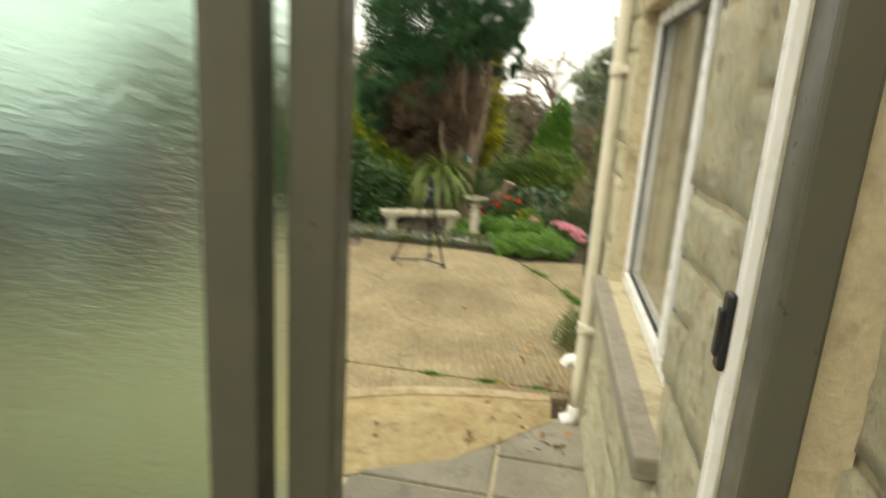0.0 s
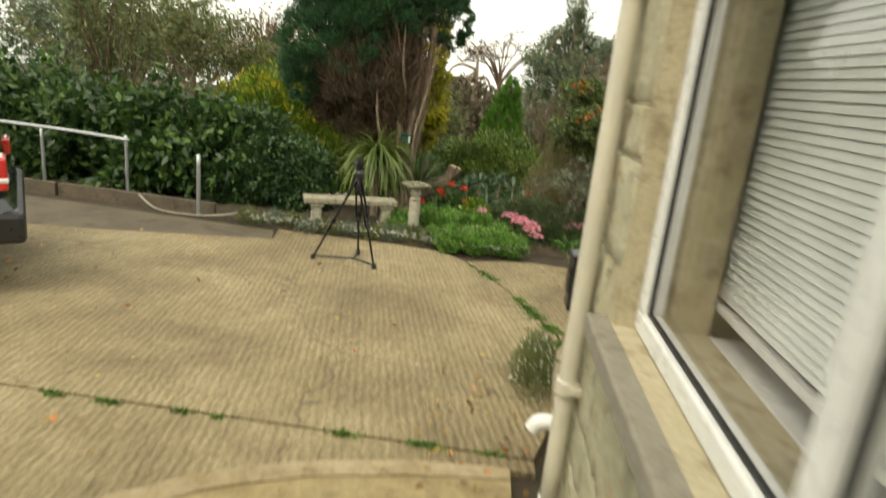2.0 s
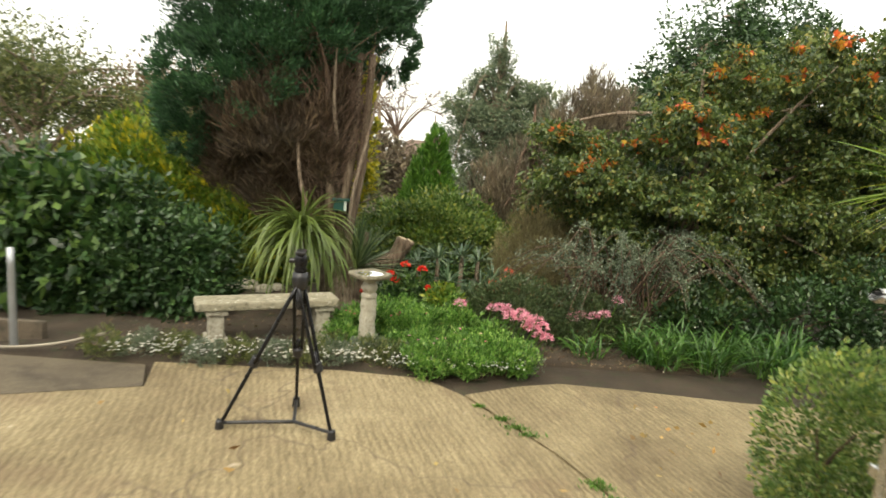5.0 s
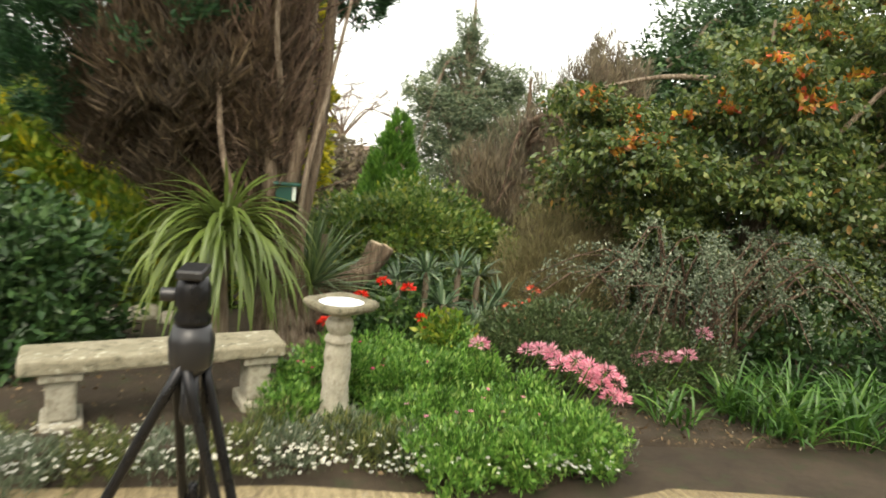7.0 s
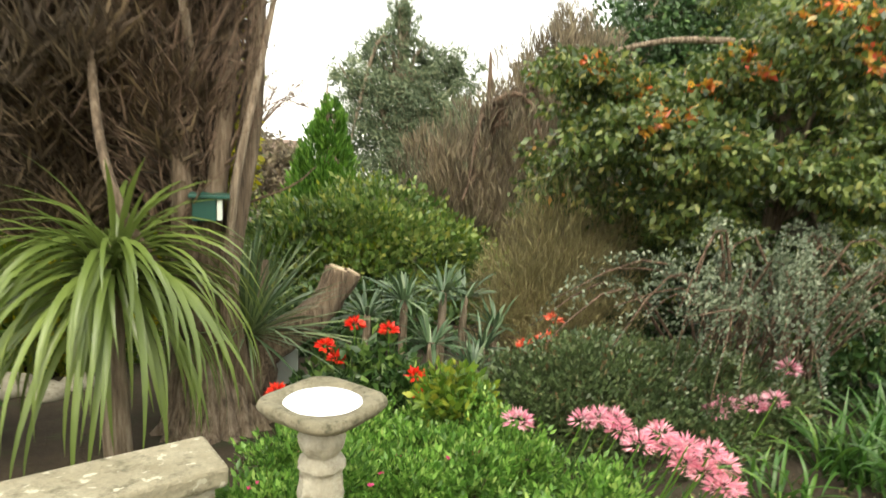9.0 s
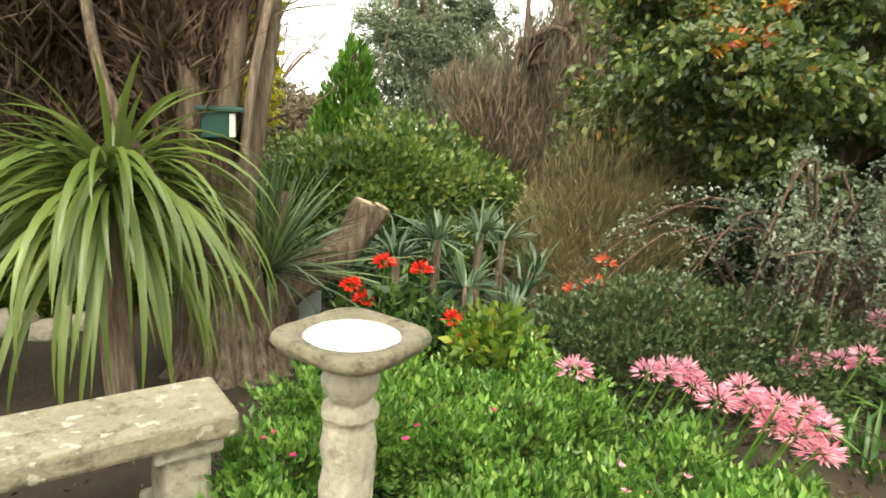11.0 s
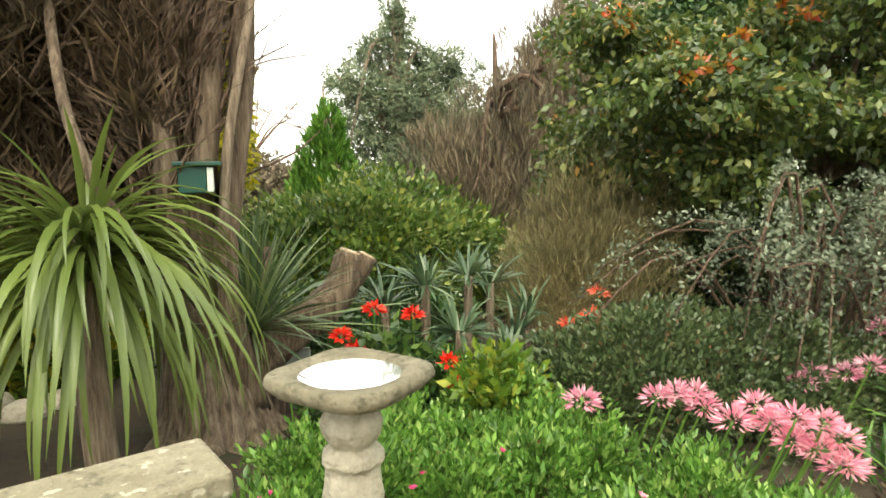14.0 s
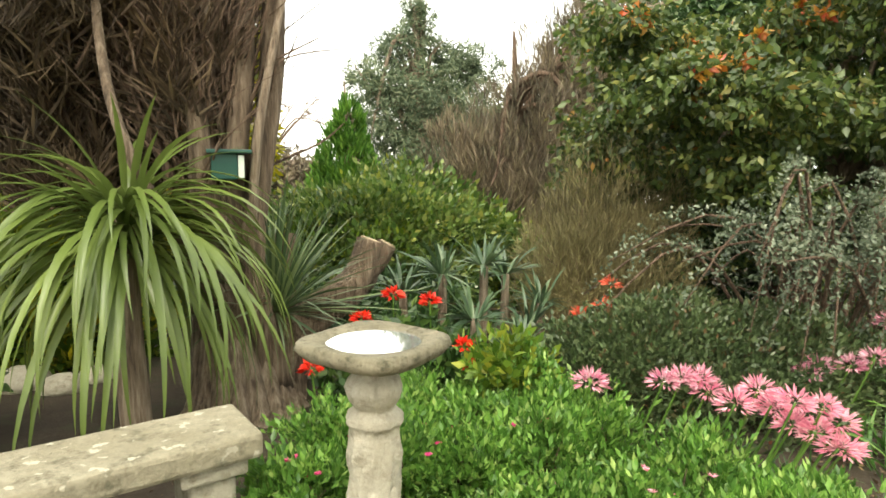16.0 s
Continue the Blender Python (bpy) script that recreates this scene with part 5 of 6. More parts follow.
tree("tall grey-green conifer with layered feathery branches", (2.5, 19.0), 5.6, 0.16,
     [(2.45, 19.0, 3.5, 0.35, 0.35, 0.6), (1.7, 19.0, 2.35, 0.6, 0.5, 0.4), (3.45, 19.0, 2.55, 0.75, 0.5, 0.5), (2.1, 19.0, 2.95, 0.55, 0.5, 0.28), (2.95, 19.0, 2.8, 0.65, 0.5, 0.35), (2.4, 19.0, 2.1, 1.1, 0.8, 0.55), (1.9, 18.9, 1.3, 0.85, 0.7, 0.7), (3.2, 18.9, 1.5, 1.05, 0.8, 0.8), (2.6, 18.8, 0.4, 1.5, 0.9, 0.9), (3.8, 18.7, 0.9, 0.8, 0.7, 1.0)],
     56000, 0.13, 0.16, L_PINE, name="conifer", branches=26, seed=4, shell=0.85, bumps=0.3, tufts=24, outward=0.4, lift=-0.1)
tree("brownish heathy conifer with upswept twiggy branches", (2.1, 13.6), 2.9, 0.10,
     [(2.3, 13.6, 0.9, 0.75, 0.6, 0.9), (1.9, 13.4, 0.3, 0.7, 0.5, 0.75), (2.75, 13.7, 1.6, 0.5, 0.5, 0.85), (3.1, 13.8, 2.1, 0.3, 0.4, 0.7), (3.45, 13.8, 1.9, 0.35, 0.4, 0.75), (3.2, 13.7, 1.2, 0.6, 0.5, 0.9), (1.6, 13.6, 0.6, 0.4, 0.4, 0.7), (2.6, 13.3, 0.2, 0.8, 0.5, 0.7)],
     52000, 0.16, 0.07, L_BROWN, M_TWIG, name="conifer", branches=40, seed=6, shell=0.8, bumps=0.3, tufts=26, outward=0.35, lift=1.0)
shrub("heath_shrub", "fuzzy olive-brown heathy shrub", "shrub", (1.75, 11.2), [(1.65, 11.2, 0.25, 0.42, 0.4, 0.75), (1.9, 11.1, -0.05, 0.45, 0.4, 0.55), (1.5, 11.3, 0.0, 0.35, 0.4, 0.5), (2.1, 11.4, 0.4, 0.4, 0.4, 0.6)], 42000, 0.085, 0.06, L_FUZZ, 0.02, 10, shell=0.9, bumps=0.2, tufts=20, outward=0.4, lift=0.8)
mg = random.Random(77)
layers = []
while len(layers) < 150:
    x, y_, z = mg.uniform(1.75, 5.6), mg.uniform(10.1, 11.6), mg.uniform(0.0, 2.9)
    top = 1.75 + 0.5 * (x - 1.75) if x < 4.0 else 2.9
    if z < top and not (x < 2.4 and z < 0.85):
        layers.append((x, y_, z, mg.uniform(0.26, 0.5), mg.uniform(0.25, 0.45), mg.uniform(0.14, 0.27)))
maple = tree("broad autumn tree with drooping green leaves turning orange", (3.4, 11.0), 3.2, 0.09, layers, 170000, 0.058, 0.55, L_MAPLE, name="tree", branches=24, seed=8, shell=0.95, bumps=0.4, tufts=9, outward=0.35, lift=-0.45)
tips_ = [(x, y_ - 0.1, z + 0.05, rx * 0.35, 0.15, 0.08) for x, y_, z, rx, ry, rz in layers if z > 1.05 + 0.42 * (x - 1.75) and y_ < 11.3][:44]
p, a = cloud(tips_, 2600, shell=0.9, tufts=9, outward=0.3, lift=-0.3)
part("orange_leaves", leaf_mesh("orange_leaves", p, a, 0.075 * rng.uniform(0.6, 1.2, len(p)), 0.6, L_ORANGE), maple, label="leaves already turned orange and red")
# dark fill added behind the maple: stands for inner shade, hides sky gaps
shrub("shade_fill_foliage", "tall dark filler foliage added behind the autumn tree as its inner shade", "shrub", (4.4, 12.4), [(3.6, 12.4, 0.9, 0.9, 0.4, 1.0), (4.7, 12.4, 1.1, 1.1, 0.4, 1.3), (5.9, 12.2, 1.0, 1.1, 0.5, 1.4), (7.2, 12.2, 0.9, 1.2, 0.5, 1.4)], 24000, 0.09, 0.45, L_DARK, 0.03, 8, shell=0.5, bumps=0.3, tufts=14, outward=0.4, lift=0.0)
tree("tall dark broadleaf tree against the sky", (6.8, 16.5), 6.4, 0.2, [(6.5, 16.5, 3.6, 1.3, 1.0, 1.2), (7.6, 16.5, 3.8, 1.3, 1.0, 1.2), (5.5, 16.3, 2.6, 1.2, 1.0, 1.0), (7.0, 16.3, 2.0, 1.8, 1.0, 1.4), (4.9, 16.4, 1.4, 1.2, 0.9, 1.2), (8.8, 16.4, 2.6, 1.4, 1.0, 1.6)],
     46000, 0.115, 0.45, L_DARK, branches=24, seed=9, shell=0.7, bumps=0.3, tufts=16, outward=0.4, lift=-0.1)
left_trees = [((-7.2, 17.5), [(-7.4, 17.5, 1.9, 1.5, 1.0, 1.1), (-6.0, 17.5, 1.3, 1.4, 1.0, 1.1), (-8.6, 17.5, 1.3, 1.4, 1.0, 1.4)], L_OLIVE), ((-4.9, 18.0), [(-4.9, 18.0, 1.5, 1.2, 0.9, 0.9), (-3.8, 18.0, 1.1, 1.2, 0.9, 1.1), (-5.4, 17.6, 0.5, 1.5, 0.9, 1.0)], L_OLIVE),
              ((-10.0, 17.0), [(-10.0, 17.0, 2.0, 1.5, 1.0, 1.3), (-11.4, 17.0, 1.4, 1.6, 1.0, 1.6), (-9.4, 16.5, 0.6, 1.5, 1.0, 1.0)], L_PINE), ((-2.4, 18.5), [(-2.4, 18.5, 0.9, 1.3, 0.9, 1.1), (-1.2, 18.6, 0.7, 1.2, 0.9, 1.2)], L_OLIVE)]
left_trees = [(at, [(x, y_, z + (0.25 if x < -5.5 else -0.25), rx, ry, rz) for x, y_, z, rx, ry, rz in lobes], mat) for at, lobes, mat in left_trees]
for i, (at, lobes, mat) in enumerate(left_trees):
    tree("mixed olive-green garden tree with an uneven airy crown", at, 3.6, 0.12, lobes, 14000, 0.11, 0.35, mat, branches=22, seed=20 + i, group="garden trees", shell=0.85, bumps=0.35, tufts=14, outward=0.35, lift=0.1)
mid = [((-0.4, 30.0), [(-0.6, 30, 1.2, 1.3, 1, 1.6), (0.7, 30, 0.9, 1.3, 1, 1.3), (-2.0, 30, 1.0, 1.5, 1, 1.5)], L_BROWN), ((-7.0, 34.0), [(-7, 34, 3.2, 3, 1.5, 2.2), (-11, 34, 2.6, 3, 1.5, 2.4), (-4, 34, 2.0, 2.2, 1.5, 2.0)], L_BARE),
       ((7.5, 30.0), [(7, 30, 2.4, 3, 1.4, 2.4), (11, 30, 2.6, 3, 1.4, 2.6), (15, 30, 2.6, 3, 1.4, 2.6)], L_OLIVE), ((-18.0, 34.0), [(-16, 34, 3.2, 3, 1.5, 2.6), (-21, 34, 3.2, 3.5, 1.5, 3)], L_OLIVE)]
mid = [(at, [(x, y_, z - 0.9, rx, ry, rz * 0.9) for x, y_, z, rx, ry, rz in lobes], mat) for at, lobes, mat in mid]
for i, (at, lobes, mat) in enumerate(mid):
    tree("hazy distant tree at the far side of the gardens", at, 4.5, 0.2, lobes, 16000, 0.26, 0.35, mat, branches=30, seed=40 + i, group="far trees", shell=0.9, bumps=0.35, tufts=14, outward=0.35, lift=0.3)

# slender willow rising over the hedge
willow = thing("willow", "slender willow with upright arching shoots and narrow leaves", "tree", g3(-5.9, 12.2))
wg = random.Random(51)
wl_p, wl_a = [], []
for i in range(26):
    foot = Vector(g3(-5.9 + wg.uniform(-0.25, 0.25), 12.2 + wg.uniform(-0.2, 0.2), -0.05))
    lean = Vector((wg.uniform(-1.5, 1.3), wg.uniform(-0.6, 0.6), 0))
    top = wg.uniform(2.1, 3.9)
    ps = [foot, foot + lean * 0.25 + Vector((0, 0, top * 0.45)), foot + lean * 0.65 + Vector((0, 0, top * 0.85)), foot + lean * 1.1 + Vector((wg.uniform(-0.2, 0.2), 0, top))]
    part("shoot", mesh_of("shoot", *tube(ps, [0.03, 0.02, 0.012, 0.004], 6, 0.2, 4), M_TWIG, True), willow)
    for j in range(230):
        u = wg.uniform(0.9, 3.0)
        k = min(int(u), 2)
        q = ps[k].lerp(ps[k + 1], u - k)
        wl_p.append(tuple(q + Vector((wg.gauss(0, 0.10), wg.gauss(0, 0.08), wg.gauss(0, 0.07)))))
        wl_a.append((wg.gauss(0, 0.8), wg.gauss(0, 0.6), wg.gauss(-0.2, 0.6)))
part("foliage", leaf_mesh("foliage", np.array(wl_p), np.array(wl_a), 0.13 * rng.uniform(0.6, 1.2, len(wl_p)), 0.2, L_OLIVE), willow)

# bare tree against the sky
bare = thing("bare_tree", "nearly leafless spreading tree against the white sky", "tree", g3(0.7, 45))
bg = random.Random(12)
tips = []
part("trunk", mesh_of("trunk", *tube([g3(0.7, 45, -0.2), (0.75, 45, 0.5), (0.7, 45, 2.2)], [0.22, 0.16, 0.10], 9, 0.2), M_TWIG, True), bare)
for i in range(16):
    a = bg.uniform(0, 6.28)
    rr = bg.uniform(0.8, 3.0)
    tip = (0.8 + math.cos(a) * rr, 45 + math.sin(a) * rr * 0.5, 4.4 + bg.uniform(-1.0, 1.2) - 0.35 * rr)
    m = (0.75 + math.cos(a) * rr * 0.45, 45 + math.sin(a) * rr * 0.2, 3.0 + bg.uniform(-0.3, 0.5))
    twigs = [tube([(0.72, 45, 1.3 + bg.random()), m, tip], [0.07, 0.045, 0.015], 5, 0.2, 3)]
    for j in range(9):
        u = bg.uniform(0.3, 1)
        s = Vector(m).lerp(Vector(tip), u)
        e = s + Vector((bg.uniform(-0.9, 0.9), bg.uniform(-0.4, 0.4), bg.uniform(-0.1, 0.7)))
        twigs.append(tube([s, (s + e) / 2 + Vector((0, 0, 0.08)), e], [0.02, 0.015, 0.008], 4, 0, 2))
        tips.append(e)
    part("limb", mesh_of("limb", *join(*twigs), M_TWIG, True), bare)
tp = np.array([tuple(t + Vector((bg.gauss(0, 0.16), bg.gauss(0, 0.16), bg.gauss(0, 0.1)))) for t in tips for _ in range(14)])
part("leaves", leaf_mesh("leaves", tp, unit(len(tp)), 0.12, 0.5, L_BARE), bare, label="last russet leaves")

# a white house far beyond the garden
hz = ground_z(5.5, 90)
villa = thing("house", "white rendered house with a brown roof far beyond the garden", "house", (5.5, 92, hz))
part("wall", boxm(2.6, 9.0, 90, 96, hz, -0.6), villa, M_HOUSEWALL)
part("roof", mesh_of("roof", [(2.1, 89.5, -0.6), (9.5, 89.5, -0.6), (9.5, 96.5, -0.6), (2.1, 96.5, -0.6), (3.6, 93, 1.3), (8.0, 93, 1.3)], [(0, 1, 5, 4), (2, 3, 4, 5), (1, 2, 5), (3, 0, 4), (3, 2, 1, 0)], M_ROOF), villa)
for x in (3.3, 5.0, 6.7):
    for z in (-4.0, -2.0):
        w = part("window", boxm(x, x + 0.9, 89.9, 89.98, z - 0.5, z + 0.5), villa, M_CARGLASS)
        part("window_frame", boxm(x - 0.08, x + 0.98, 89.93, 89.995, z - 0.6, z - 0.502), w, M_UPVC)

# grey arching cotoneaster
coto = thing("cotoneaster", "silver-grey cotoneaster with long arching sprays", "shrub", g3(2.3, 9.9))
cg = random.Random(21)
P_, A_ = [], []
for i in range(60):
    a = cg.uniform(radians(150), radians(390))
    rr = cg.uniform(0.5, 1.45)
    b = g3(2.35 + cg.uniform(-0.3, 0.3), 9.95 + cg.uniform(-0.15, 0.15))
    top = Vector((b[0] + math.cos(a) * rr * 0.5, b[1] + math.sin(a) * rr * 0.35, b[2] + cg.uniform(0.65, 1.15)))
    tip = Vector((b[0] + math.cos(a) * rr, b[1] + math.sin(a) * rr * 0.6, b[2] + cg.uniform(0.25, 0.85)))
    if i < 44:
        part("spray", mesh_of("spray", *tube([b, top, tip], [0.012, 0.008, 0.003], 5, 0.1, 4), M_TWIG, True), coto)
    B = Vector(b)
    for j in range(190):
        u = cg.uniform(0.25, 1)
        q = B * (1 - u) ** 2 + (top * 2 - (B + tip) * 0.5) * 2 * u * (1 - u) + tip * u * u
        P_.append(q + Vector((cg.gauss(0, 0.016), cg.gauss(0, 0.016), cg.gauss(0, 0.016))))
        A_.append((cg.gauss(0, 1), cg.gauss(0, 1), cg.gauss(0.2, 1)))
part("leaves", leaf_mesh("leaves", np.array([tuple(v) for v in P_]), np.array(A_), 0.026 * rng.uniform(0.6, 1.3, len(P_)), 0.5, L_GREY), coto)

shrub("mound_shrub", "low dense dark-leaved mound of small leaves", "shrub", (1.5, 9.8), [(1.25, 9.9, -0.12, 0.5, 0.4, 0.36), (1.75, 9.85, -0.14, 0.5, 0.4, 0.32), (2.15, 9.8, -0.22, 0.45, 0.35, 0.3), (0.95, 9.95, -0.15, 0.32, 0.3, 0.28), (1.5, 9.6, -0.25, 0.5, 0.3, 0.25)],
      52000, 0.032, 0.5, L_MOUND, 0.015, 8, shell=0.35, bumps=0.15, tufts=18, outward=0.5, lift=0.3, floor=0.0)
shrub("box_hedge", "clipped pale green rounded hedge behind the balustrade", "hedge", (1.9, 6.3), [(1.83, 6.3, 0.32, 0.30, 0.36, 0.46), (2.45, 6.4, 0.25, 0.6, 0.4, 0.48), (3.3, 6.4, 0.25, 0.7, 0.4, 0.48), (4.1, 6.4, 0.25, 0.6, 0.4, 0.48), (1.95, 6.3, -0.02, 0.32, 0.32, 0.3)],
      52000, 0.03, 0.5, L_GLOSSY, 0.02, 6, shell=0.25, bumps=0.08, tufts=10, outward=0.6, lift=0.2, floor=0.0)
shrub("shade_shrub", "dark understorey foliage under the trees", "shrub", (3.6, 9.9), [(3.3, 9.9, -0.1, 0.7, 0.4, 0.45), (4.3, 9.8, -0.1, 0.8, 0.4, 0.6), (5.2, 9.6, 0.1, 0.8, 0.5, 0.8), (2.6, 11.4, -0.1, 0.9, 0.4, 0.6), (0.4, 11.7, -0.25, 0.8, 0.4, 0.35)], 22000, 0.07, 0.45, L_DARK, 0.02, 6, shell=0.6, tufts=14, outward=0.4, lift=0.1)

# strap-leaved clumps at the path's edge and aloes behind
for i, (x, y_, n, ln) in enumerate(((2.25, 9.25, 90, 0.42), (2.7, 9.3, 90, 0.46), (3.2, 9.3, 80, 0.46), (1.75, 9.15, 40, 0.3), (3.7, 9.2, 80, 0.48), (2.3, 8.95, 80, 0.4), (2.75, 8.9, 90, 0.44), (3.25, 8.85, 90, 0.46))):
    t = thing("lily_clump", "clump of arching green strap leaves at the bed's edge", "lily", g3(x, y_), "lily clumps")
    part("leaves", mesh_of("leaves", *tuft(g3(x, y_), n, ln, 0.022, (35, 85), (40, 120), 60 + i, 0.12), L_BLADE, True), t)
for i, (x, y_, z, ln) in enumerate(((0.5, 10.8, 0.22, 0.24), (0.78, 10.9, 0.24, 0.24), (0.98, 10.7, -0.08, 0.24), (0.62, 10.6, 0.0, 0.22), (0.3, 10.9, 0.1, 0.22), (1.15, 10.9, 0.0, 0.22), (0.85, 10.5, -0.12, 0.2), (1.0, 11.1, 0.15, 0.22))):
    t = thing("aloe", "grey-green aloe rosette on a short stem", "aloe", g3(x, y_), "aloes")
    part("stem", mesh_of("stem", *tube([g3(x, y_, -0.05), (x, y_, z)], [0.03, 0.022], 8, 0.2), M_BARK, True), t)
    part("leaves", mesh_of("leaves", *tuft((x, y_, z), 38, ln, 0.024, (-10, 80), (5, 60), 80 + i), L_ALOE, True), t)

# fresh green bedding
bedg = random.Random(31)
cells = [(-0.38, 9.28), (-0.12, 9.35), (0.12, 9.3), (0.38, 9.3), (0.62, 9.35), (-0.02, 9.6), (0.28, 9.6), (0.56, 9.65), (0.05, 8.95), (0.3, 8.98), (0.56, 9.0), (0.8, 9.05), (0.2, 8.68), (0.48, 8.7), (0.75, 8.75), (0.98, 8.85), (0.85, 8.55), (0.55, 8.45), (0.25, 8.42), (0.45, 9.9), (0.1, 9.9), (-0.25, 9.65), (-0.42, 9.02), (0.95, 8.65)]
for x, y_ in cells:
    r = bedg.uniform(0.15, 0.2)
    h = bedg.uniform(0.12, 0.21) + (0.07 if y_ > 9.1 else 0.0)
    t = thing("bedding_plant", "bushy bright green bedding plant in the flower bed", "plant", g3(x, y_), "bedding plants")
    part("stem", mesh_of("stem", *join(*stems_for(g3(x, y_), [(x, y_, ground_z(x, y_) + h * 0.6, r, r, h * 0.5)], 0.006, 6, int(x * 100 + y_ * 10))), M_TWIG, True), t)
    p, a = cloud([(x, y_, ground_z(x, y_) + h * 0.45, r, r, h * 0.75)], 4600, shell=0.6, bumps=0.5, k=8, outward=0.4, lift=0.6, tufts=19, floor=0.0)
    part("foliage", leaf_mesh("foliage", p, a, 0.031 * rng.uniform(0.5, 1.4, len(p)), 0.40, L_FRESH), t)
shrub("lime_plant", "lime-green leafy plant among the red dahlias", "plant", (0.5, 9.85), [(0.46, 9.8, 0.0, 0.14, 0.14, 0.16), (0.58, 9.85, -0.06, 0.12, 0.12, 0.14)], 900, 0.06, 0.5, L_LIME, 0.006, 4, shell=0.7, outward=0.4, lift=0.3)


# flowers
def ball_bloom(at, r, n, ln, asp, seed, flat=1.0, lift=0.0):
    d = unit(n)
    d[:, 2] = np.abs(d[:, 2]) * 0.9 - 0.25
    return np.array(at) + d * r * np.array([1, 1, flat]), d + np.array([0, 0, lift])


def flower(name, label, cat, at, r, material, petals, ln, asp, group, foot=None):
    f = foot or (at[0] + random.uniform(-0.04, 0.04), at[1] + random.uniform(-0.02, 0.06))
    t = thing(name, label, cat, g3(*f), group)
    part("stem", mesh_of("stem", *tube([g3(f[0], f[1], -0.02), ((f[0] + at[0]) / 2 + 0.01, (f[1] + at[1]) / 2, (ground_z(*f) + at[2]) / 2), at], [0.006, 0.005, 0.004], 6), L_WEED, True), t)
    p_, a_ = ball_bloom(at, r * 0.45, petals, ln, asp, 1)
    part("bloom", leaf_mesh("bloom", p_, a_, ln * rng.uniform(0.7, 1.2, petals), asp, material, 0.5), t)
    return t


for at in ((0.11, 10.3, 0.22), (0.29, 10.32, 0.18), (-0.04, 10.28, 0.12), (0.01, 10.25, 0.06), (0.34, 9.96, 0.06), (0.38, 9.92, -0.02), (-0.28, 10.1, -0.03)):
    flower("dahlia", "scarlet dahlia on a leafy stem", "dahlia", at, 0.05, L_RED, 70, 0.036, 0.45, "red dahlias")
for at in ((1.02, 10.2, 0.10), (1.14, 10.2, 0.14), (1.18, 10.2, 0.24)):
    flower("coral_flower", "coral-red flower above the dark mound", "flower", at, 0.045, L_CORAL, 40, 0.04, 0.3, "coral flowers")
shrub("dahlia_foliage", "green dahlia leaves below the red flowers", "plant", (0.15, 10.25), [(0.15, 10.28, -0.08, 0.28, 0.2, 0.2), (0.4, 10.1, -0.12, 0.2, 0.18, 0.17), (-0.05, 10.2, -0.15, 0.2, 0.18, 0.16)], 2200, 0.075, 0.5, L_BROAD, 0.006, 8, shell=0.8, outward=0.4, lift=0.1)
nerines = [(0.58, 9.35, 0.09), (0.88, 9.36, 0.06), (0.94, 9.34, 0.075), (1.0, 9.32, 0.07), (1.02, 9.3, 0.035), (1.0, 9.15, 0.045), (1.09, 9.15, 0.085), (1.12, 9.12, 0.04), (1.18, 9.14, 0.0), (1.11, 9.02, 0.09), (1.2, 9.0, 0.07), (1.18, 9.0, -0.01), (1.25, 8.98, 0.02), (1.29, 8.98, -0.07), (1.23, 8.96, -0.05), (1.14, 9.05, 0.0),
           (1.75, 9.5, 0.0), (1.86, 9.45, 0.01), (1.95, 9.42, 0.04), (2.1, 9.5, 0.16), (1.68, 9.5, -0.03)]
for at in nerines:
    flower("nerine", "pink spidery nerine on a bare green stem", "nerine", at, 0.075, L_PINK, 110, 0.038, 0.22, "pink nerines", (at[0] - 0.13, at[1] + 0.05))
part_blades = thing("nerine_leaves", "thin green stems and leaves below the pink nerines", "plant", g3(1.0, 9.2))
part("leaves", mesh_of("leaves", *join(*[tuft(g3(x, y_), 16, 0.2, 0.010, (50, 88), (20, 90), 90 + i, 0.07) for i, (x, y_) in enumerate(((0.85, 9.35), (1.0, 9.25), (1.1, 9.1), (1.2, 9.05)))]), L_BLADE, True), part_blades)


def scatter(name, label, cat, zone, n, mat, size, asp, hfun, per=8):
    pts = []
    for i in range(n):
        u, v = rng.random(2)
        (xa, ya), (xb, yb), w = zone
        x, y_ = xa + (xb - xa) * u, ya + (yb - ya) * u + (v - 0.5) * w
        pts.append((x, y_, ground_z(x, y_) + hfun(x, y_) * rng.uniform(0.75, 1.1)))
    c = np.repeat(np.array(pts), per, axis=0)
    ang = np.tile(np.arange(per) * 2 * np.pi / per, n)
    tilt = np.repeat(rng.normal(size=(n, 3)) * 0.35, per, axis=0)
    ax = np.stack([np.cos(ang), np.sin(ang), np.full_like(ang, 0.35)], axis=1) + tilt
    return solo(name, leaf_mesh(name, c, ax, size, asp, mat, 0.1), label, cat, kind="stuff")


# daisy edging along the drive
daisy = [(-2.1 + 0.24 * i, 8.05 + 0.045 * min(i, 8) + (0.02 * (i % 3)), 0.15) for i in range(14)] + [(-0.5, 8.62, 0.15), (-0.2, 8.55, 0.15), (0.0, 8.4, 0.14)]
for i, (x, y_, r) in enumerate(daisy):
    if x < -1.5:
        y_ += 0.2
    t = thing("daisy_clump", "low grey-green daisy clump spilling over the drive", "plant", g3(x, y_ + 0.2), "daisy clumps")
    p, a = cloud([(x, y_ + 0.2, ground_z(x, y_) + 0.05, r, r * 1.1, 0.11)], 1500, shell=0.6, bumps=0.3, outward=0.4, lift=0.7, tufts=12, floor=0.0)
    part("foliage", leaf_mesh("foliage", p, a, 0.035 * rng.uniform(0.6, 1.3, len(p)), 0.2, L_GREY if i % 2 else L_OLIVE), t)
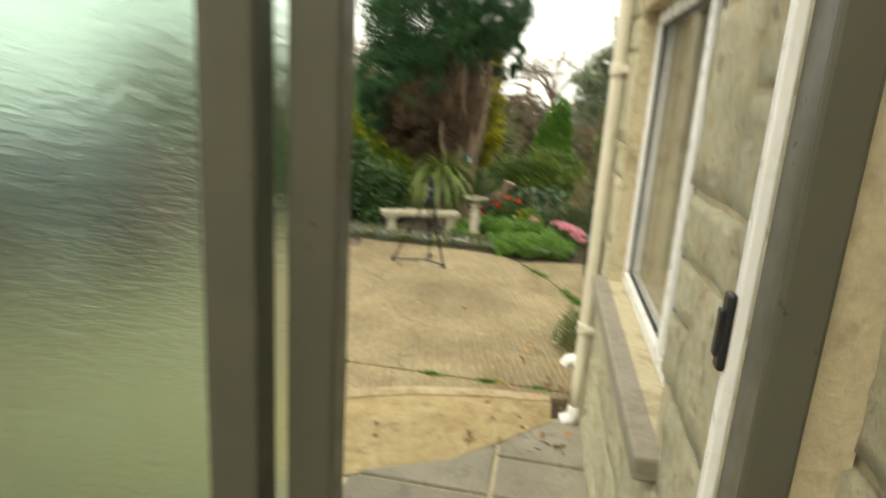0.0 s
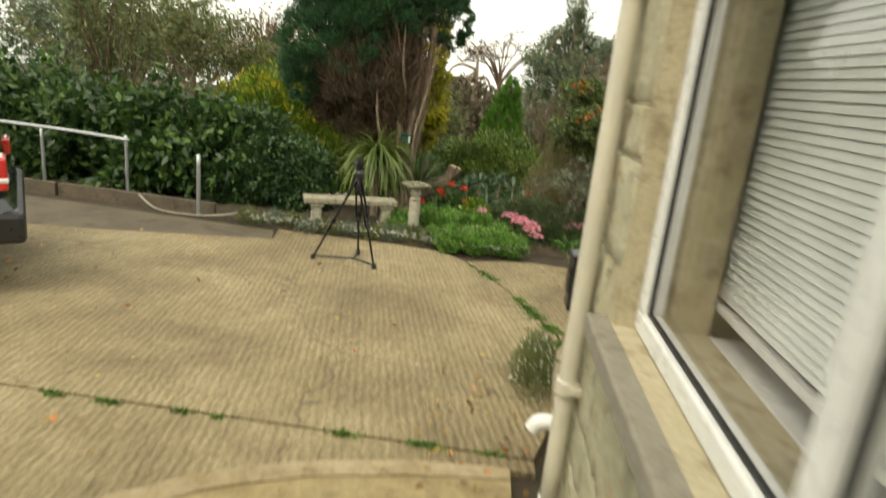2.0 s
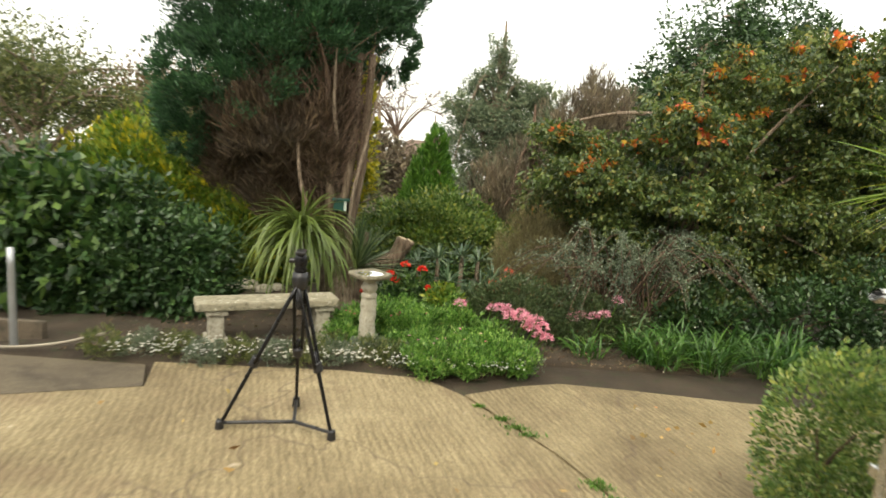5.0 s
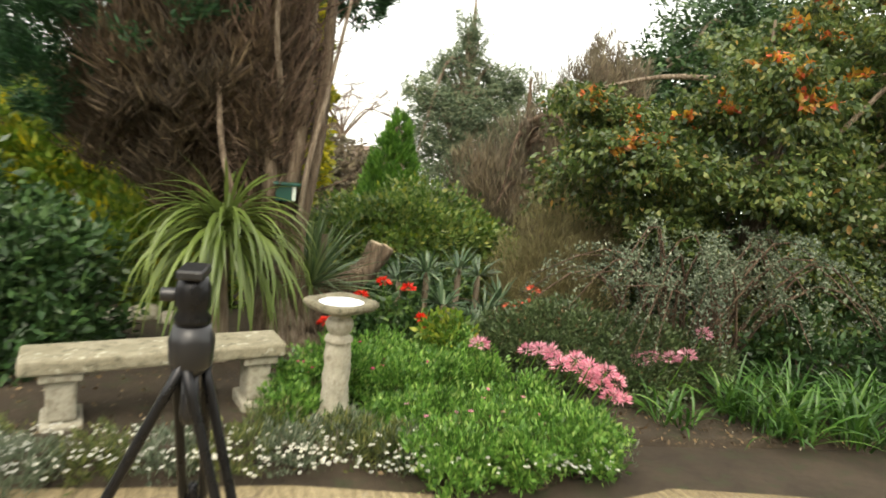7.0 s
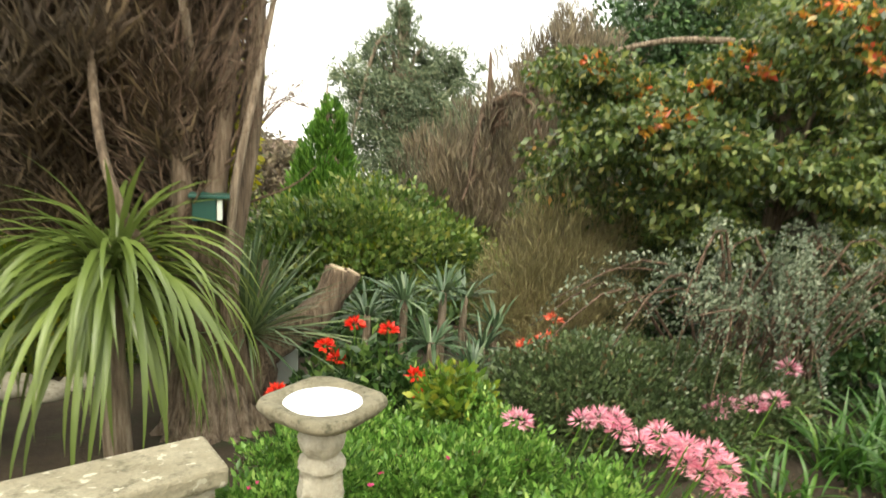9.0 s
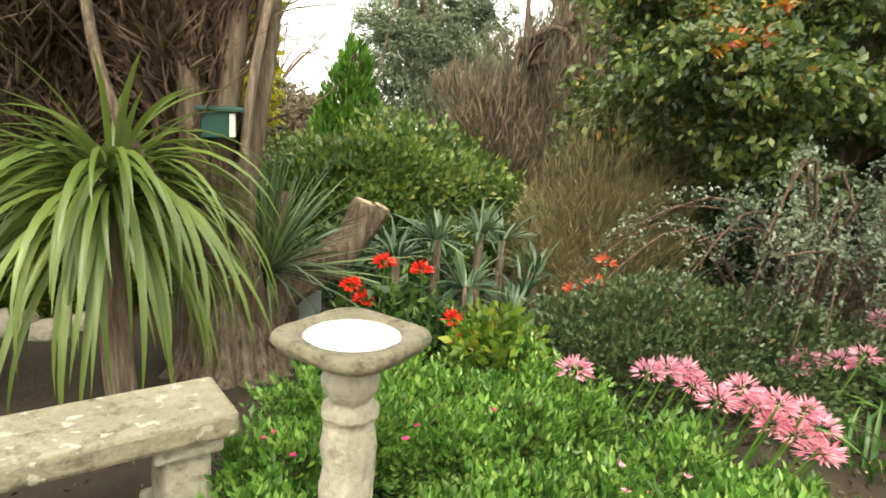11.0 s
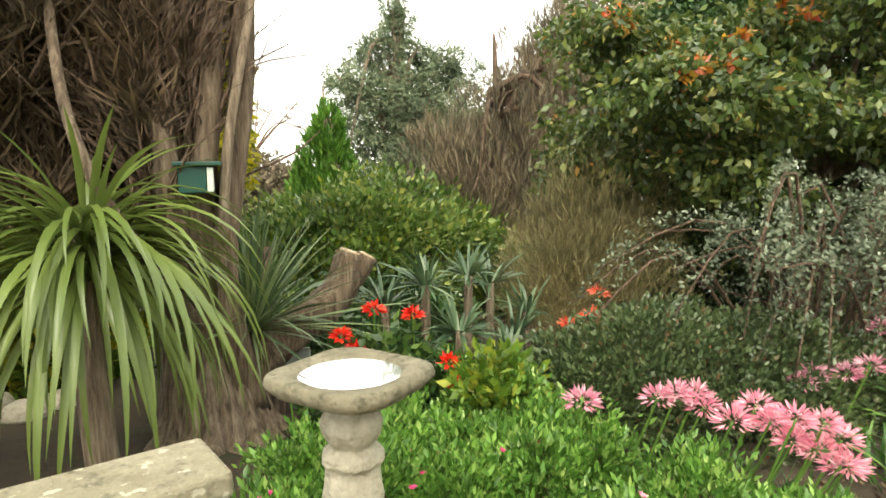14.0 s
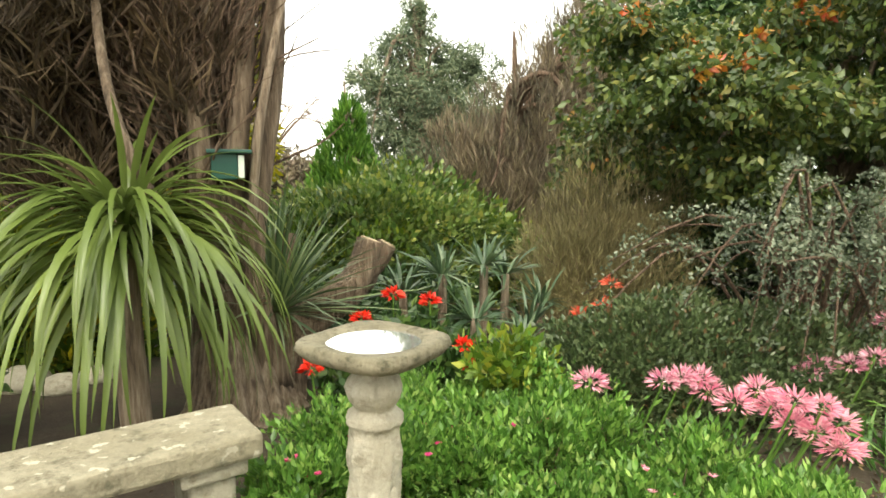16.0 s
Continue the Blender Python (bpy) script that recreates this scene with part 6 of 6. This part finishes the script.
scatter("daisies", "many tiny white daisies along the edge of the bed", "daisies", ((-2.0, 8.42), (1.0, 8.5), 0.42), 620, L_WHITE, 0.013, 0.55, lambda x, y_: 0.13)
scatter("pink_daisies", "few pale pink daisies in the green bedding", "daisies", ((0.1, 8.9), (1.0, 8.85), 0.5), 16, L_PINK, 0.018, 0.5, lambda x, y_: 0.2)
scatter("magenta_flowers", "small magenta flowers in the green bedding", "flowers", ((-0.45, 9.3), (0.5, 9.6), 0.6), 22, L_MAGENTA, 0.014, 0.7, lambda x, y_: 0.24)
shrub("daisy_bush", "low white-flowered clump beside the patio edge", "plant", (1.0, 5.05), [(0.99, 5.05, 0.02, 0.13, 0.28, 0.2), (1.06, 5.4, -0.02, 0.1, 0.2, 0.12)], 3600, 0.045, 0.15, L_OLIVE, 0.006, 4,
      extra=(("white_flowers", "small white flowers", L_WHITE, 260, 0.022, 0.7, 0.2),), shell=0.6, outward=0.4, lift=0.6, floor=0.0)

# fence and edging at the far left of the drive
fence = thing("fence", "galvanised tubular rail fence in front of the hedge", "fence", g3(-5, 9.0))
part("top_rail", mesh_of("top_rail", *tube([(-9, 9.3, 0.60), (-5.2, 9.2, 0.555), (-3.9, 9.1, 0.52)], [0.024] * 3, 12), M_GALV, True), fence)
for x in (-8.4, -6.8, -5.12, -4.0):
    part("post", mesh_of("post", *tube([g3(x, 9.2, -0.1), (x, 9.2, 0.56)], [0.022, 0.022], 12), M_GALV, True), fence)
pst = solo("gate_post", mesh_of("gate_post", *tube([g3(-2.72, 8.5, -0.1), g3(-2.72, 8.5, 0.72)], [0.026, 0.024], 12), M_GALV, True), "slim weathered grey metal post at the edge of the drive", "post")
curb = thing("edging_board", "weathered timber edging along the hedge", "edging", g3(-4, 8.7), kind="structure")
for x in (-8.6, -6.6, -4.6):
    part("board", prism([(x, 8.72), (x + 1.97, 8.70), (x + 1.97, 8.78), (x, 8.80)], -0.05, 0.13, True, 0.008), curb, M_TIMBER)
rope = solo("rope", mesh_of("rope", *tube([g3(-3.5, 8.6, 0.14), g3(-3.2, 8.45, 0.03), g3(-2.75, 8.42, 0.02), g3(-2.4, 8.45, 0.06), g3(-2.1, 8.5, 0.14)], [0.011] * 5, 8, 0, 6), M_ROPE, True), "slack grey rope hanging by the edging", "rope")

# weeds in the joints and fallen leaves
wp, wa = [], []
joints = [((-3.0, 4.115), (0.9, 4.2)), ((0.47, 7.95), (0.88, 7.14)), ((0.88, 7.14), (1.11, 6.42)), ((1.11, 6.42), (1.26, 6.0)), ((1.26, 6.0), (1.29, 5.3))]
for k in range(46):
    (xa, ya), (xb, yb) = joints[rng.integers(0, 5)] if k > 12 else joints[0]
    u = rng.random()
    x, y_ = xa + (xb - xa) * u, ya + (yb - ya) * u
    n = int(rng.integers(25, 110))
    sp = rng.uniform(0.015, 0.05)
    q = np.stack([x + rng.normal(size=n) * sp, y_ + rng.normal(size=n) * 0.012, np.zeros(n)], axis=1)
    q[:, 2] = ground_z(q[:, 0], q[:, 1])
    wp.append(q)
    wa.append(unit(n) + np.array([0, 0, 1.0]))
wp, wa = np.concatenate(wp), np.concatenate(wa)
solo("weeds", leaf_mesh("weeds", wp, wa, 0.032 * rng.uniform(0.5, 1.2, len(wp)), 0.3, L_WEED), "tufts of green weeds growing in the concrete joints", "weeds", kind="stuff")
n = 210
fx = np.concatenate([rng.uniform(-4, 1.0, 80), rng.uniform(0.4, 0.92, 60), rng.uniform(1.3, 2.8, 70)])
fy = np.concatenate([rng.uniform(2.2, 7.9, 80), rng.uniform(3.3, 5.2, 60), rng.uniform(5.9, 7.9, 70)])
fp = np.stack([fx, fy, ground_z(fx, fy) + 0.036], axis=1)
fa = unit(n) * np.array([1, 1, 0.2])
fl = leaf_mesh("fallen_leaves", fp, fa, rng.uniform(0.025, 0.07, n), 0.6, L_FALLEN)
solo("fallen_leaves", fl, "scattered brown and yellow fallen leaves", "leaves", kind="stuff")

# leaf litter on the soil, pale stones behind the strap-leaved plant
n = 1500
lx = np.concatenate([rng.uniform(-2.4, 0.0, 950), rng.uniform(1.2, 3.0, 550)])
ly = np.concatenate([rng.uniform(8.45, 9.9, 950), rng.uniform(8.75, 9.3, 550)])
lp = np.stack([lx, ly, ground_z(lx, ly) + 0.022], axis=1)
solo("leaf_litter", leaf_mesh("leaf_litter", lp, unit(n) * np.array([1, 1, 0.35]), rng.uniform(0.008, 0.035, n), 0.5, L_LITTER), "dry brown leaf litter strewn over the soil", "leaf litter", kind="stuff")
for x, y_, r in ((-1.62, 11.05, 0.13), (-1.42, 10.95, 0.10), (-1.78, 10.9, 0.11), (-1.3, 11.1, 0.09), (-0.27, 8.72, 0.09), (-0.42, 8.80, 0.07), (-0.08, 8.74, 0.06)):
    v, f = lathe([(r * 0.55, -0.04), (r, 0.0), (r * 1.02, r * 0.3), (r * 0.75, r * 0.65), (r * 0.3, r * 0.8)], 14, g3(x, y_), 0.5)
    solo("rock", mesh_of("rock", v, f, M_BATH if y_ > 10 else M_BOWL, True), "rough pale garden stone lying in the bed" if y_ > 10 else "mossy stone at the foot of the bird bath", "rock", group="garden stones")

# soil of the flower bed, gently heaped
nx, ny = 60, 24
bv = []
for j in range(ny + 1):
    for i in range(nx + 1):
        x, y_ = -3.0 + 6.5 * i / nx, 8.28 + 3.2 * j / ny
        y_ = max(y_, 8.28 + min(max(x - 0.55, 0) * 0.8, 0.58) + 0.02 * j)
        e = min(1.0, j / 2.0, i / 3.0, (nx - i) / 3.0)
        bv.append((x, y_, ground_z(x, y_) - 0.05 + e * (0.055 + 0.02 * noise.noise(Vector((x * 3, y_ * 3, 0))))))
bf = [(j * (nx + 1) + i, j * (nx + 1) + i + 1, (j + 1) * (nx + 1) + i + 1, (j + 1) * (nx + 1) + i) for j in range(ny) for i in range(nx)]
solo("flower_bed", mesh_of("flower_bed", bv, bf, M_SOIL, True), "dark crumbly soil of the flower bed", "soil", kind="structure")

# ---- stones of the house wall, last ----
sg = random.Random(17)


def stone_mesh(y0, y1, z0, z1, x_out, depth=0.014):
    """One rough block facing the path: a chamfered face with an uneven surface."""
    n = 8
    vs, fs = [], []
    c = min(0.008, (y1 - y0) * 0.15, (z1 - z0) * 0.15)
    seed = sg.uniform(0, 50)
    ys = [y0] + [y0 + c + (y1 - y0 - 2 * c) * i / (n - 2) for i in range(n - 1)] + [y1]
    zs = [z0] + [z0 + c + (z1 - z0 - 2 * c) * i / (n - 2) for i in range(n - 1)] + [z1]
    for j, z in enumerate(zs):
        for i, yy in enumerate(ys):
            rim = i in (0, n) or j in (0, n)
            rough = 0.011 * noise.noise(Vector((yy * 9, z * 9, seed))) + 0.007 * noise.noise(Vector((yy * 28, z * 28, seed)))
            vs.append((x_out + (depth if rim else rough), yy + 0.005 * noise.noise(Vector((z * 12, seed, yy * 5))), z + 0.005 * noise.noise(Vector((seed, yy * 12, z * 5)))))
    for j in range(n):
        for i in range(n):
            fs.append((j * (n + 1) + i, (j + 1) * (n + 1) + i, (j + 1) * (n + 1) + i + 1, j * (n + 1) + i + 1))
    return mesh_of("stone", vs, fs, M_STONE, True)


def course(y0, y1, z0, z1, lo=0.22, hi=0.5):
    y_ = y0
    while y_ < y1 - 0.02:
        w = sg.uniform(lo, hi)
        if y1 - y_ - w < 0.12:
            w = y1 - y_
        if z1 - z0 > 0.22 and sg.random() < 0.3:
            zm = z0 + (z1 - z0) * sg.uniform(0.35, 0.65)
            part("stone", stone_mesh(y_ + 0.005, y_ + w - 0.005, z0 + 0.005, zm - 0.005, WX - 0.008), wall)
            part("stone", stone_mesh(y_ + 0.005, y_ + w - 0.005, zm + 0.005, z1 - 0.005, WX - 0.008), wall)
        else:
            part("stone", stone_mesh(y_ + 0.005, y_ + w - 0.005, z0 + 0.005, z1 - 0.005, WX - 0.008), wall)
        y_ += w


levels = [-0.1, 0.20, 0.52, 0.90, 1.16, 1.49, 1.655, 2.08, 2.36, 2.62, 2.95]
for z0, z1 in zip(levels, levels[1:]):
    course(-1.55, WIN_Y0 - (0.13 if 0.9 <= z0 < 0.95 else 0.0), z0, z1, 0.24, 0.56)
    course(WIN_Y1 + (0.12 if 0.9 <= z0 < 0.95 else 0.0), WY1, z0, z1, 0.24, 0.4)
    if z1 <= 0.91 or z0 >= 2.3:
        course(WIN_Y0, WIN_Y1, z0, z1, 0.2, 0.5)
